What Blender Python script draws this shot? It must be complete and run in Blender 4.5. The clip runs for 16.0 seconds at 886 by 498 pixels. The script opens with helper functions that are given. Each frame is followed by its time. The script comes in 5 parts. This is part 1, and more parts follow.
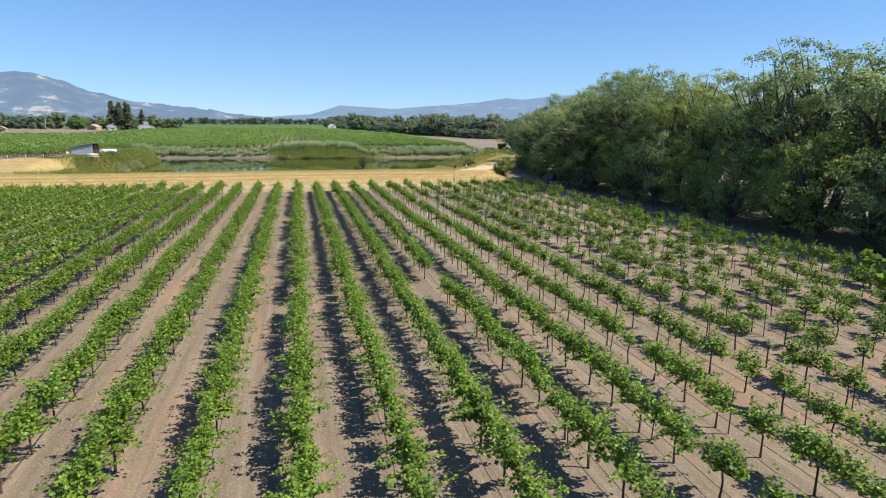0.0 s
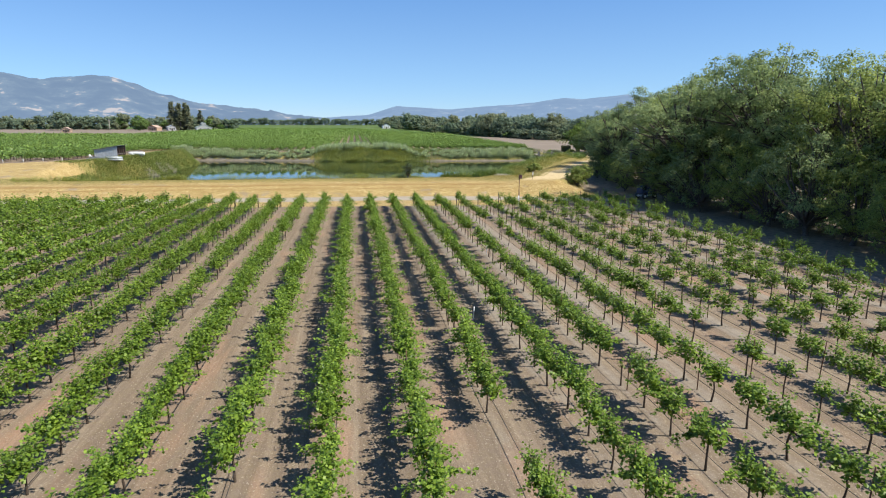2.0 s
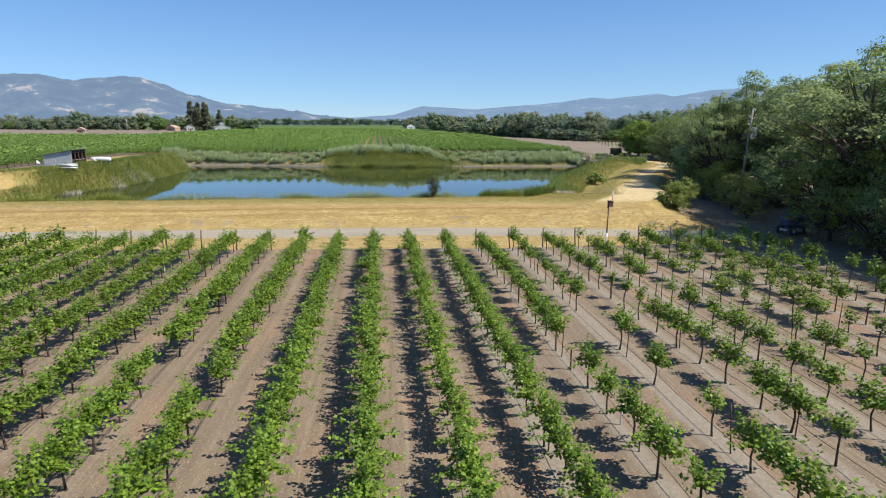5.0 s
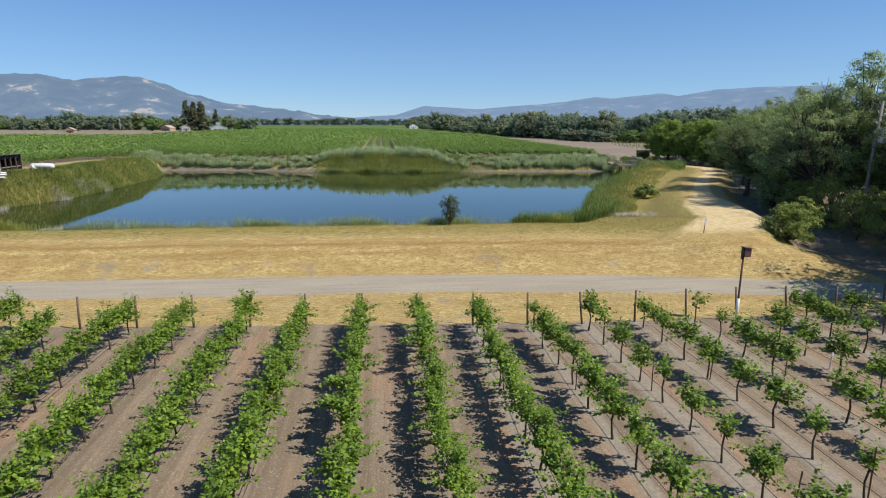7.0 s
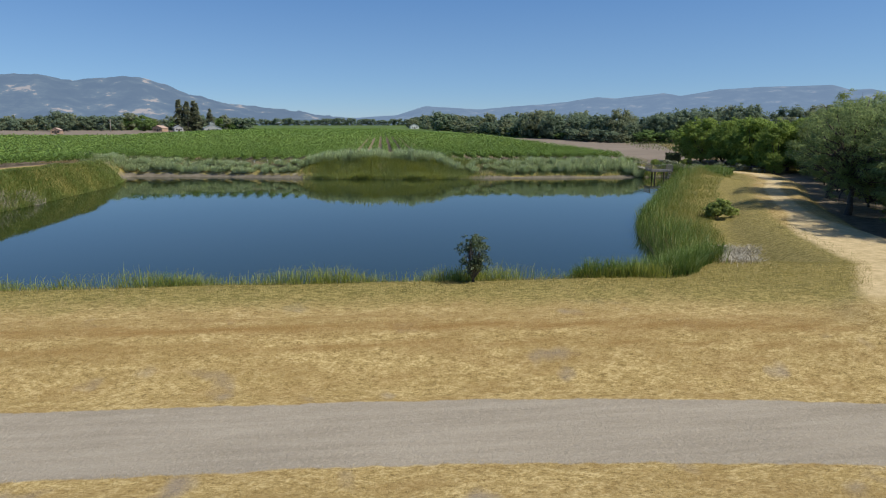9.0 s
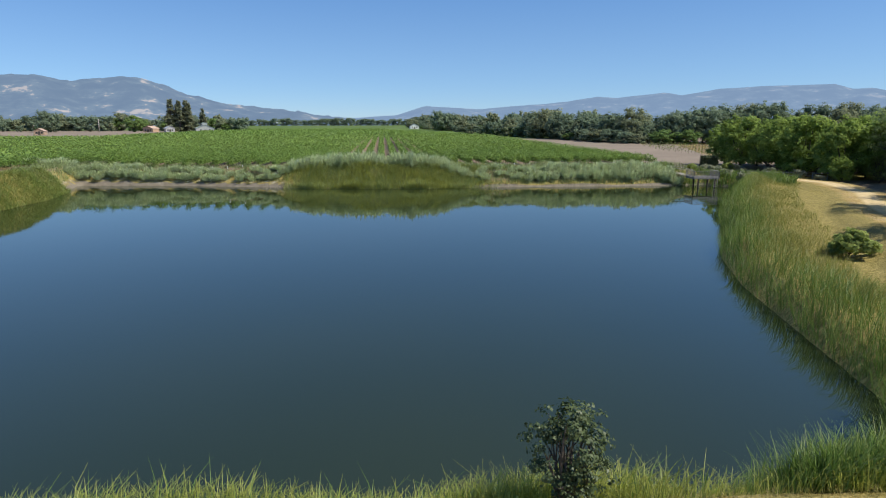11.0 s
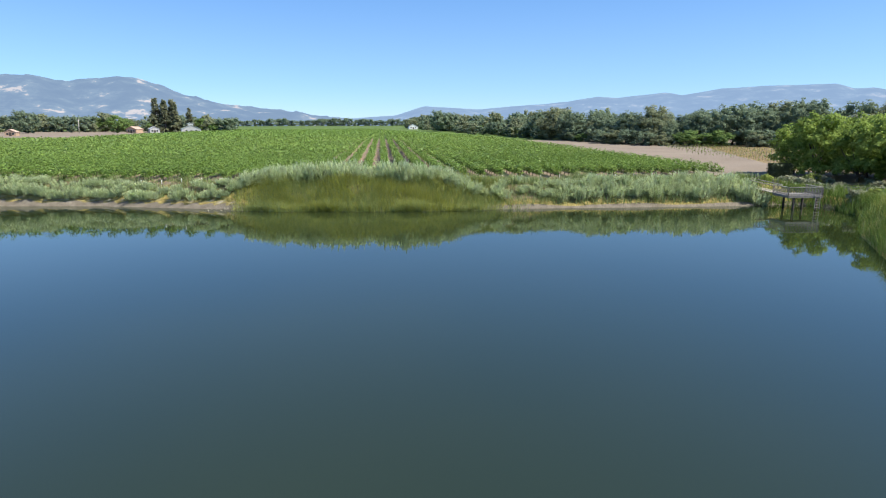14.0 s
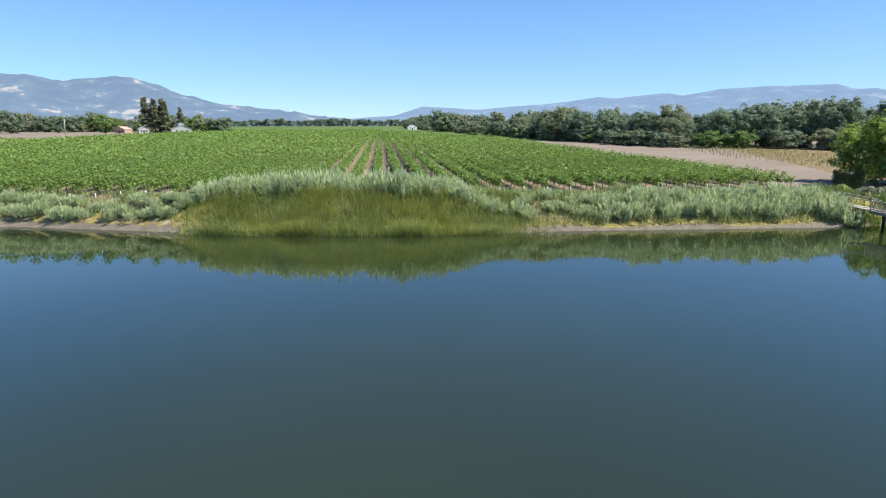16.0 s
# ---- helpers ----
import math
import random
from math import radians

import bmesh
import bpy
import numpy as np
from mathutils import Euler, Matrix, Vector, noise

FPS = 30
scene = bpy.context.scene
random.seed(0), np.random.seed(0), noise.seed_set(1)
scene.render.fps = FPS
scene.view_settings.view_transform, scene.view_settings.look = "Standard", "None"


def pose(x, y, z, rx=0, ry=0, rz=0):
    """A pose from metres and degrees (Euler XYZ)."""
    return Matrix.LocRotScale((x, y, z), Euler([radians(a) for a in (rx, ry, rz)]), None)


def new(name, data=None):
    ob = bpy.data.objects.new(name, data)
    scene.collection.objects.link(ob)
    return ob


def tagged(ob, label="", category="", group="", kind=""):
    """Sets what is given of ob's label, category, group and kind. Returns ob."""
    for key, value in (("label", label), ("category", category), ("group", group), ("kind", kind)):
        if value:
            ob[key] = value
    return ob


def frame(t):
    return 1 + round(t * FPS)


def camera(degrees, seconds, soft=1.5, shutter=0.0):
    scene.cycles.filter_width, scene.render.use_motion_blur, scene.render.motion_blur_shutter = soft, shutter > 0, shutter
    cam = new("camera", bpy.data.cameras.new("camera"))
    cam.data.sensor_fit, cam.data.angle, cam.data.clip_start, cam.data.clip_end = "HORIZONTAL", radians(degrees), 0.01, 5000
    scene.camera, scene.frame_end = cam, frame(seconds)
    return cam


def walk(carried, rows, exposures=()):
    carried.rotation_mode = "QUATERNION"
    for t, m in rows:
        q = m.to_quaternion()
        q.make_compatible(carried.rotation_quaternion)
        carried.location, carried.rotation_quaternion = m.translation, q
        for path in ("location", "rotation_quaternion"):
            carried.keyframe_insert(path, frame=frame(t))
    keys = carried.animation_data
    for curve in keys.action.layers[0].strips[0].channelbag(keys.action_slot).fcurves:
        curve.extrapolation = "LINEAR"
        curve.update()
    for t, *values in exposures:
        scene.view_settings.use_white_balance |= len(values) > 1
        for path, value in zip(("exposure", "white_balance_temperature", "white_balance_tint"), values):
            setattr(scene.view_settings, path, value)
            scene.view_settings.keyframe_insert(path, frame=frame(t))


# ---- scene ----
cam = camera(74.8, 16.0, 1.1)
# seconds, x, y, z, yaw, pitch, roll
PATH = [
    (0.0, 0.000, -0.000, 10.075, -13.976, -12.051, 0.184),
    (0.5, 0.967, 4.694, 10.047, -13.312, -12.028, 0.161),
    (1.0, 1.886, 9.204, 10.016, -12.071, -12.024, 0.127),
    (1.5, 2.731, 13.675, 9.994, -10.355, -12.024, 0.113),
    (2.0, 3.488, 18.256, 9.981, -8.626, -12.023, 0.110),
    (2.5, 4.124, 23.054, 9.962, -7.644, -12.029, 0.104),
    (3.0, 4.645, 27.603, 9.925, -7.094, -12.040, 0.089),
    (3.5, 5.074, 31.944, 9.882, -6.713, -12.043, 0.063),
    (4.0, 5.429, 36.174, 9.850, -6.469, -12.035, 0.039),
    (6.5, 6.180, 59.036, 9.750, -6.015, -12.002, 0.101),
    (7.0, 6.397, 63.617, 9.762, -5.962, -12.021, 0.039),
    (7.5, 6.633, 68.237, 9.727, -5.899, -12.020, 0.014),
    (8.0, 6.880, 72.810, 9.643, -5.874, -11.998, 0.028),
    (8.5, 7.128, 77.522, 9.561, -5.843, -11.982, 0.034),
    (9.0, 7.392, 81.984, 9.518, -5.864, -11.991, 0.001),
    (9.5, 7.665, 86.311, 9.502, -5.820, -12.008, -0.043),
    (10.0, 7.917, 90.723, 9.490, -5.814, -12.007, -0.082),
    (12.5, 9.192, 113.218, 9.442, -5.893, -11.977, -0.115),
    (13.0, 9.637, 117.442, 9.456, -5.878, -11.989, -0.146),
    (13.5, 10.014, 121.633, 9.467, -5.877, -11.984, -0.156),
    (14.0, 10.327, 125.805, 9.461, -5.922, -11.966, -0.153),
    (14.5, 10.596, 130.092, 9.433, -5.929, -11.951, -0.148),
    (15.0, 10.834, 134.242, 9.402, -5.976, -11.945, -0.131),
    (15.5, 11.031, 138.262, 9.387, -5.998, -11.939, -0.113),
    (16.0, 11.201, 142.218, 9.385, -6.024, -11.935, -0.114),
]
walk(cam, [(t, pose(x, y, z, 90 + pitch, 0, yaw) @ pose(0, 0, 0, 0, 0, roll)) for t, x, y, z, yaw, pitch, roll in PATH],
     exposures=[(0.0, 0.5), (3.5, 0.42), (6.3, 0.25), (7.0, 0.17), (8.0, 0.02), (9.0, -0.1), (10.2, -0.02), (12.3, 0.58), (16.0, 0.7)])

# ---- world and sun ----
SUN_EL, SUN_AZ = radians(51), radians(114)
world = bpy.data.worlds.new("sky")
scene.world = world
world.use_nodes = True
wn = world.node_tree
sky = wn.nodes.new("ShaderNodeTexSky")
sky.sky_type, sky.sun_disc = "NISHITA", False
sky.sun_elevation, sky.sun_rotation = SUN_EL, SUN_AZ
sky.altitude, sky.air_density, sky.dust_density, sky.ozone_density = 30, 0.8, 0.0, 10.0
haze = wn.nodes.new("ShaderNodeMix")
haze.data_type = "RGBA"
haze.inputs[0].default_value = 0.5
# pale haze low over the hills, deeper blue above
ray = wn.nodes.new("ShaderNodeTexCoord")
axes = wn.nodes.new("ShaderNodeSeparateXYZ")
wn.links.new(ray.outputs["Generated"], axes.inputs[0])
tint = wn.nodes.new("ShaderNodeValToRGB")
tint.color_ramp.interpolation = "EASE"
stops = tint.color_ramp.elements
for at in (0.3, 0.5):
    stops.new(at)
for el, (at, colour) in zip(stops, ((0.08, (1.36, 2.42, 3.8)), (0.28, (0.66, 1.82, 4.0)), (0.56, (0.24, 1.08, 3.0)), (1.0, (0.5, 0.8, 1.15)))):
    el.position, el.color = at, (*colour, 1)
wn.links.new(axes.outputs[2], tint.inputs[0])
wn.links.new(tint.outputs[0], haze.inputs[7])
wn.links.new(sky.outputs[0], haze.inputs[6])
wn.links.new(haze.outputs[2], wn.nodes["Background"].inputs[0])
wn.nodes["Background"].inputs[1].default_value = 0.133
sun = new("sun", bpy.data.lights.new("sun", "SUN"))
sun.data.energy, sun.data.angle, sun.data.color = 5.0, radians(0.6), (1.0, 0.945, 0.84)
to_sun = Vector((math.sin(SUN_AZ) * math.cos(SUN_EL), math.cos(SUN_AZ) * math.cos(SUN_EL), math.sin(SUN_EL)))
sun.matrix_world = Matrix.Translation((0, 0, 60)) @ to_sun.to_track_quat("Z", "Y").to_matrix().to_4x4()


# ---- materials ----
class Nodes:
    """A small builder for node materials."""

    def __init__(self, name):
        self.mat = bpy.data.materials.new(name)
        self.mat.use_nodes = True
        self.tree = self.mat.node_tree
        self.bsdf = self.tree.nodes["Principled BSDF"]
        self.out = self.tree.nodes["Material Output"]

    def put(self, kind, **values):
        n = self.tree.nodes.new(kind)
        for key, v in values.items():
            n.inputs[key].default_value = v
        return n

    def link(self, a, b):
        self.tree.links.new(a, b)

    def set(self, sock, v):
        if hasattr(v, "is_linked"):
            self.link(v, sock)
        else:
            sock.default_value = v

    def where(self, scale=(1, 1, 1), turn=0.0):
        n = self.put("ShaderNodeMapping")
        n.inputs["Scale"].default_value = scale
        n.inputs["Rotation"].default_value = (0, 0, turn)
        self.link(self.put("ShaderNodeNewGeometry").outputs["Position"], n.inputs["Vector"])
        return n.outputs[0]

    def noise(self, scale, detail=3.0, rough=0.55, vec=None):
        n = self.put("ShaderNodeTexNoise", Scale=scale, Detail=detail, Roughness=rough)
        self.link(vec if vec is not None else self.where(), n.inputs["Vector"])
        return n.outputs[0]

    def ramp(self, value, stops):
        n = self.put("ShaderNodeValToRGB")
        e = n.color_ramp.elements
        while len(e) < len(stops):
            e.new(0.5)
        for el, (p, c) in zip(e, stops):
            el.position, el.color = p, (*c, 1)
        self.link(value, n.inputs[0])
        return n.outputs[0]

    def mix(self, fac, a, b, mode="MIX"):
        n = self.tree.nodes.new("ShaderNodeMix")
        n.data_type, n.blend_type = "RGBA", mode
        self.set(n.inputs[0], fac)
        self.set(n.inputs[6], a if hasattr(a, "is_linked") else (*a, 1))
        self.set(n.inputs[7], b if hasattr(b, "is_linked") else (*b, 1))
        return n.outputs[2]

    def math(self, op, a, b=0.0, c=0.0):
        n = self.tree.nodes.new("ShaderNodeMath")
        n.operation = op
        for s, v in zip(n.inputs, (a, b, c)):
            self.set(s, v)
        return n.outputs[0]

    def span(self, value, lo, hi):
        n = self.put("ShaderNodeMapRange")
        n.inputs[1].default_value, n.inputs[2].default_value = lo, hi
        self.link(value, n.inputs[0])
        return n.outputs[0]

    def attr(self, name):
        n = self.tree.nodes.new("ShaderNodeAttribute")
        n.attribute_name = name
        return n.outputs["Fac"]

    def island(self):
        return self.put("ShaderNodeNewGeometry").outputs["Random Per Island"]

    def each(self):
        return self.put("ShaderNodeObjectInfo").outputs["Random"]

    def bump(self, height, strength=0.4, distance=0.05):
        n = self.put("ShaderNodeBump", Strength=strength, Distance=distance)
        self.link(height, n.inputs["Height"])
        self.link(n.outputs[0], self.bsdf.inputs["Normal"])

    def finish(self, color, rough=0.8, metal=0.0, spec=0.5):
        self.set(self.bsdf.inputs["Base Color"], color if hasattr(color, "is_linked") else (*color, 1))
        self.set(self.bsdf.inputs["Roughness"], rough)
        self.bsdf.inputs["Metallic"].default_value = metal
        self.bsdf.inputs["Specular IOR Level"].default_value = spec
        return self.mat

    def leafy(self, color, glow, share=0.35, rough=0.5, spec=0.4):
        """Thin leaves: part of the light goes through."""
        self.finish(color, rough, 0.0, spec)
        t = self.put("ShaderNodeBsdfTranslucent")
        self.set(t.inputs[0], glow if hasattr(glow, "is_linked") else (*glow, 1))
        m = self.put("ShaderNodeMixShader")
        m.inputs[0].default_value = share
        self.link(self.bsdf.outputs[0], m.inputs[1])
        self.link(t.outputs[0], m.inputs[2])
        self.link(m.outputs[0], self.out.inputs[0])
        return self.mat


def leaf_material(name, dark, mid, light, share=0.35, patch=0.5, rough=0.5, spec=0.4):
    n = Nodes(name)
    c = n.ramp(n.island(), [(0.0, dark), (0.5, mid), (1.0, light)])
    c = n.mix(n.math("MULTIPLY", n.span(n.noise(patch, 2.0), 0.35, 0.7), 0.45), c, dark)
    c = n.mix(n.math("MULTIPLY", n.span(n.noise(patch * 9, 3.0, 0.7), 0.4, 0.7), 0.3), c, dark)
    hue = n.put("ShaderNodeHueSaturation")
    n.link(c, hue.inputs["Color"])
    n.link(n.span(n.each(), 0.0, 1.0), hue.inputs["Fac"])
    hue.inputs["Value"].default_value = 1.12
    c = hue.outputs[0]
    return n.leafy(c, c, share, rough, spec)


def plain(name, color, rough=0.7, metal=0.0, vary=0.25, scale=6.0, bump=0.15):
    n = Nodes(name)
    k = n.noise(scale, 4.0)
    a = tuple(v * (1 - vary) for v in color)
    b = tuple(min(1, v * (1 + vary)) for v in color)
    n.bump(n.noise(scale * 6, 2.0), bump, 0.02)
    return n.finish(n.ramp(k, [(0.3, a), (0.7, b)]), rough, metal)


VINE_LEAF = leaf_material("vine_leaf", (0.085, 0.15, 0.018), (0.18, 0.28, 0.03), (0.33, 0.45, 0.055), 0.33, 0.6)
# far vine greens carry extra blue, standing in for haze
FAR_VINE_LEAF = leaf_material("far_vine_leaf", (0.1, 0.17, 0.04), (0.18, 0.285, 0.06), (0.275, 0.39, 0.09), 0.35, 0.05)
OAK_LEAF = leaf_material("oak_leaf", (0.205, 0.262, 0.118), (0.315, 0.392, 0.175), (0.455, 0.54, 0.245), 0.6, 0.25, 0.75, 0.15)
BAY_LEAF = leaf_material("olive_leaf", (0.21, 0.26, 0.075), (0.31, 0.37, 0.108), (0.44, 0.5, 0.16), 0.6, 0.3, 0.75, 0.15)
BRIGHT_LEAF = leaf_material("bright_leaf", (0.185, 0.255, 0.06), (0.272, 0.365, 0.088), (0.36, 0.46, 0.12), 0.55, 0.3, 0.75, 0.15)
DARK_LEAF = leaf_material("dark_leaf", (0.185, 0.24, 0.1), (0.27, 0.345, 0.14), (0.39, 0.47, 0.19), 0.6, 0.3, 0.75, 0.15)
# next two: leaf greens paled and blued, the valley haze put into the colour
HAZED_LEAF = leaf_material("hazed_distant_leaf", (0.17, 0.225, 0.15), (0.215, 0.275, 0.18), (0.26, 0.325, 0.205), 0.5, 0.06, 0.75, 0.15)
HAZED_OLIVE_LEAF = leaf_material("hazed_distant_olive_leaf", (0.22, 0.25, 0.15), (0.27, 0.3, 0.18), (0.32, 0.345, 0.205), 0.5, 0.06, 0.75, 0.15)
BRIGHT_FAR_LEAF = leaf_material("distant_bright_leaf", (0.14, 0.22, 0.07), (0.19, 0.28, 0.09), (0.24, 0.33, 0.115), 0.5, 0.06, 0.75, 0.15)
# conifer green lightened and greyed in the colour itself for distance haze
HAZED_NEEDLE = leaf_material("hazed_conifer_needle", (0.21, 0.235, 0.15), (0.27, 0.29, 0.185), (0.33, 0.345, 0.22), 0.45, 0.2, 0.75, 0.15)
WILLOW_LEAF = leaf_material("willow_leaf", (0.46, 0.54, 0.29), (0.58, 0.655, 0.39), (0.71, 0.76, 0.49), 0.5, 0.3, 0.75, 0.15)
REED = leaf_material("reed_blade", (0.26, 0.29, 0.055), (0.42, 0.44, 0.095), (0.58, 0.56, 0.17), 0.55, 0.35)
SLOPE_REED = leaf_material("slope_reed_blade", (0.16, 0.175, 0.035), (0.25, 0.255, 0.055), (0.36, 0.34, 0.1), 0.45, 0.35)
OLIVE_REED = leaf_material("olive_reed_blade", (0.17, 0.19, 0.045), (0.25, 0.265, 0.065), (0.34, 0.34, 0.1), 0.45, 0.3)
SCRUB_LEAF = leaf_material("grey_scrub_leaf", (0.22, 0.24, 0.15), (0.3, 0.31, 0.21), (0.4, 0.4, 0.28), 0.3, 0.4, 0.75, 0.15)
GREEN_REED = leaf_material("green_reed_blade", (0.085, 0.15, 0.025), (0.16, 0.25, 0.045), (0.3, 0.34, 0.1), 0.35, 0.5)
STRAW = leaf_material("straw", (0.4, 0.3, 0.12), (0.54, 0.42, 0.19), (0.66, 0.54, 0.28), 0.4, 0.4, 0.75, 0.15)
SAPLING_LEAF = leaf_material("sapling_leaf", (0.06, 0.085, 0.035), (0.09, 0.125, 0.05), (0.13, 0.17, 0.07), 0.3, 0.4)
# hedge green kept dark to carry the shade of the grove
SHADED_HEDGE_LEAF = leaf_material("shaded_hedge_leaf", (0.05, 0.07, 0.03), (0.075, 0.1, 0.04), (0.1, 0.13, 0.055), 0.2, 0.4)
BANK_GRASS = leaf_material("bank_grass", (0.18, 0.245, 0.08), (0.27, 0.33, 0.125), (0.39, 0.42, 0.21), 0.45, 0.5)
MEADOW = leaf_material("meadow_grass", (0.22, 0.2, 0.055), (0.35, 0.3, 0.09), (0.5, 0.41, 0.155), 0.5, 0.5)
DRY_REED = leaf_material("dry_reed", (0.3, 0.27, 0.2), (0.42, 0.38, 0.29), (0.55, 0.5, 0.4), 0.1, 0.6)
BARK = plain("bark", (0.1, 0.08, 0.065), 0.9, 0, 0.4, 8, 0.5)
VINE_BARK = plain("vine_bark", (0.075, 0.055, 0.04), 0.95, 0, 0.4, 20, 0.5)
POST_WOOD = plain("post_wood", (0.14, 0.1, 0.075), 0.85, 0, 0.35, 12)
GREY_WOOD = plain("grey_wood", (0.23, 0.21, 0.19), 0.85, 0, 0.3, 6)
PALE_WOOD = plain("pale_wood", (0.38, 0.35, 0.3), 0.8, 0, 0.2, 3)
DARK_WOOD = plain("dark_wood", (0.055, 0.045, 0.04), 0.9, 0, 0.3, 4)
RUST = plain("rusty_steel", (0.13, 0.07, 0.045), 0.8, 0.3, 0.35, 20)
WHITE = plain("white_paint", (0.75, 0.75, 0.73), 0.55, 0, 0.08, 3)
RED_WOOD = plain("red_brown_wood", (0.1, 0.062, 0.05), 0.85, 0, 0.3, 5)
MAROON = plain("maroon_paint", (0.14, 0.06, 0.06), 0.7, 0, 0.2, 5)
RUBBER = plain("black_rubber", (0.03, 0.03, 0.03), 0.6, 0, 0.2, 8)
SHED_WALL = plain("shed_metal", (0.42, 0.44, 0.46), 0.6, 0.2, 0.15, 2)
ROOF_DARK = plain("dark_roof", (0.12, 0.115, 0.115), 0.75, 0, 0.2, 1.5)
ROOF_GREEN = plain("green_roof", (0.32, 0.4, 0.38), 0.7, 0, 0.15, 1)
BARN_WALL = plain("barn_wall", (0.4, 0.4, 0.39), 0.8, 0, 0.15, 1)
TAN_WALL = plain("tan_wall", (0.42, 0.29, 0.2), 0.85, 0, 0.15, 1)
TAN_ROOF = plain("tan_roof", (0.46, 0.33, 0.26), 0.85, 0, 0.15, 1)
BLUE_PAINT = plain("blue_paint", (0.03, 0.05, 0.11), 0.5, 0.2, 0.2, 3)
STEEL = plain("galvanised_steel", (0.5, 0.52, 0.54), 0.45, 0.6, 0.15, 5)
GLASS_DARK = plain("dark_glass", (0.03, 0.035, 0.04), 0.1, 0, 0.1, 1, 0.0)


def ground_material():
    n = Nodes("valley_ground")
    warp = n.math("MULTIPLY", n.math("SUBTRACT", n.noise(0.9, 4.0, 0.65), 0.5), 0.9)
    fine = n.noise(7.0, 5.0, 0.7)
    broad = n.noise(0.16, 3.0, 0.6)
    clod = n.noise(3.2, 6.0, 0.72)
    # tilled soil between the vines, streaked along the rows
    streak = n.noise(1.0, 3.0, 0.6, n.where((2.2, 0.07, 1)))
    soil = n.ramp(streak, [(0.3, (0.155, 0.118, 0.08)), (0.5, (0.222, 0.172, 0.118)), (0.7, (0.3, 0.24, 0.17))])
    soil = n.mix(n.span(clod, 0.42, 0.75), soil, (0.2, 0.15, 0.12))
    soil = n.mix(n.math("MULTIPLY", n.span(n.noise(0.35, 3.0, 0.6, n.where((1.6, 0.25, 1))), 0.52, 0.68), 0.5), soil, (0.38, 0.22, 0.14))
    # furrows, small clods, pale stones and straw litter
    soil = n.mix(n.math("MULTIPLY", n.span(n.noise(1.0, 2.0, 0.6, n.where((9.0, 0.35, 1))), 0.5, 0.68), 0.45), soil, (0.15, 0.112, 0.078))
    soil = n.mix(n.math("MULTIPLY", n.span(n.noise(13.0, 3.0, 0.7), 0.55, 0.7), 0.55), soil, (0.14, 0.105, 0.075))
    soil = n.mix(n.math("MULTIPLY", n.span(n.noise(16.0, 2.0, 0.6, n.where((1, 1, 1), 0.7)), 0.6, 0.68), 0.7), soil, (0.42, 0.36, 0.27))
    pale = n.span(n.math("ADD", n.attr("pale"), warp), 0.35, 0.8)
    soil = n.mix(pale, soil, n.ramp(fine, [(0.3, (0.22, 0.184, 0.145)), (0.7, (0.32, 0.275, 0.22))]))
    # dry grass
    blades = n.math("ADD", n.math("MULTIPLY", n.noise(1.0, 5.0, 0.7, n.where((2.6, 5.2, 3.0), 0.5)), 0.5), n.math("MULTIPLY", n.noise(1.0, 4.0, 0.75, n.where((8.0, 15.0, 9.0), 0.5)), 0.5))
    straw = n.ramp(blades, [(0.38, (0.2, 0.14, 0.052)), (0.49, (0.405, 0.295, 0.118)), (0.6, (0.61, 0.475, 0.235))])
    straw = n.mix(n.math("MULTIPLY", n.span(n.noise(0.7, 4.0, 0.68, n.where((0.5, 1.3, 1))), 0.45, 0.66), 0.55), straw, n.mix(fine, (0.18, 0.11, 0.038), (0.38, 0.245, 0.09)))
    straw = n.mix(n.math("MULTIPLY", n.span(n.noise(0.45, 2.0), 0.6, 0.72), 0.7), straw, (0.27, 0.23, 0.19))
    straw = n.mix(n.span(n.math("ADD", n.attr("band"), n.math("MULTIPLY", warp, 0.8)), 0.3, 0.9), straw, n.mix(fine, (0.2, 0.12, 0.04), (0.36, 0.225, 0.08)))
    straw = n.mix(n.math("MULTIPLY", n.span(n.noise(0.8, 4.0, 0.65, n.where((0.35, 1.0, 1))), 0.45, 0.62), 0.35), straw, (0.29, 0.2, 0.07))
    green = n.ramp(blades, [(0.4, (0.12, 0.105, 0.03)), (0.5, (0.25, 0.205, 0.065)), (0.6, (0.42, 0.335, 0.13))])
    straw = n.mix(n.span(n.math("ADD", n.attr("green"), warp), 0.3, 0.85), straw, green)
    straw = n.mix(n.span(n.math("ADD", n.attr("bare"), n.math("MULTIPLY", warp, 0.5)), 0.35, 0.7), straw,
                  n.ramp(n.noise(2.0, 4.0, 0.65), [(0.3, (0.45, 0.34, 0.175)), (0.7, (0.68, 0.54, 0.31))]))
    c = n.mix(n.span(n.math("ADD", n.attr("grass"), warp), 0.42, 0.6), soil, straw)
    # gravel road
    road = n.ramp(n.noise(1.2, 5.0, 0.65, n.where((0.12, 1.4, 1))), [(0.3, (0.285, 0.247, 0.19)), (0.7, (0.4, 0.35, 0.275))])
    road = n.mix(n.span(fine, 0.5, 0.8), road, (0.43, 0.375, 0.3))
    c = n.mix(n.span(n.math("ADD", n.attr("road"), n.math("MULTIPLY", warp, 0.55)), 0.44, 0.56), c, road)
    # ploughed brown fields, leaf litter with tree shade painted in, mud
    field = n.ramp(n.noise(0.05, 4.0, 0.6), [(0.3, (0.205, 0.165, 0.125)), (0.7, (0.26, 0.212, 0.165))])
    c = n.mix(n.span(n.attr("field"), 0.4, 0.6), c, field)
    litter_shade = n.ramp(n.noise(1.5, 5.0, 0.7), [(0.3, (0.13, 0.1, 0.07)), (0.7, (0.3, 0.24, 0.17))])
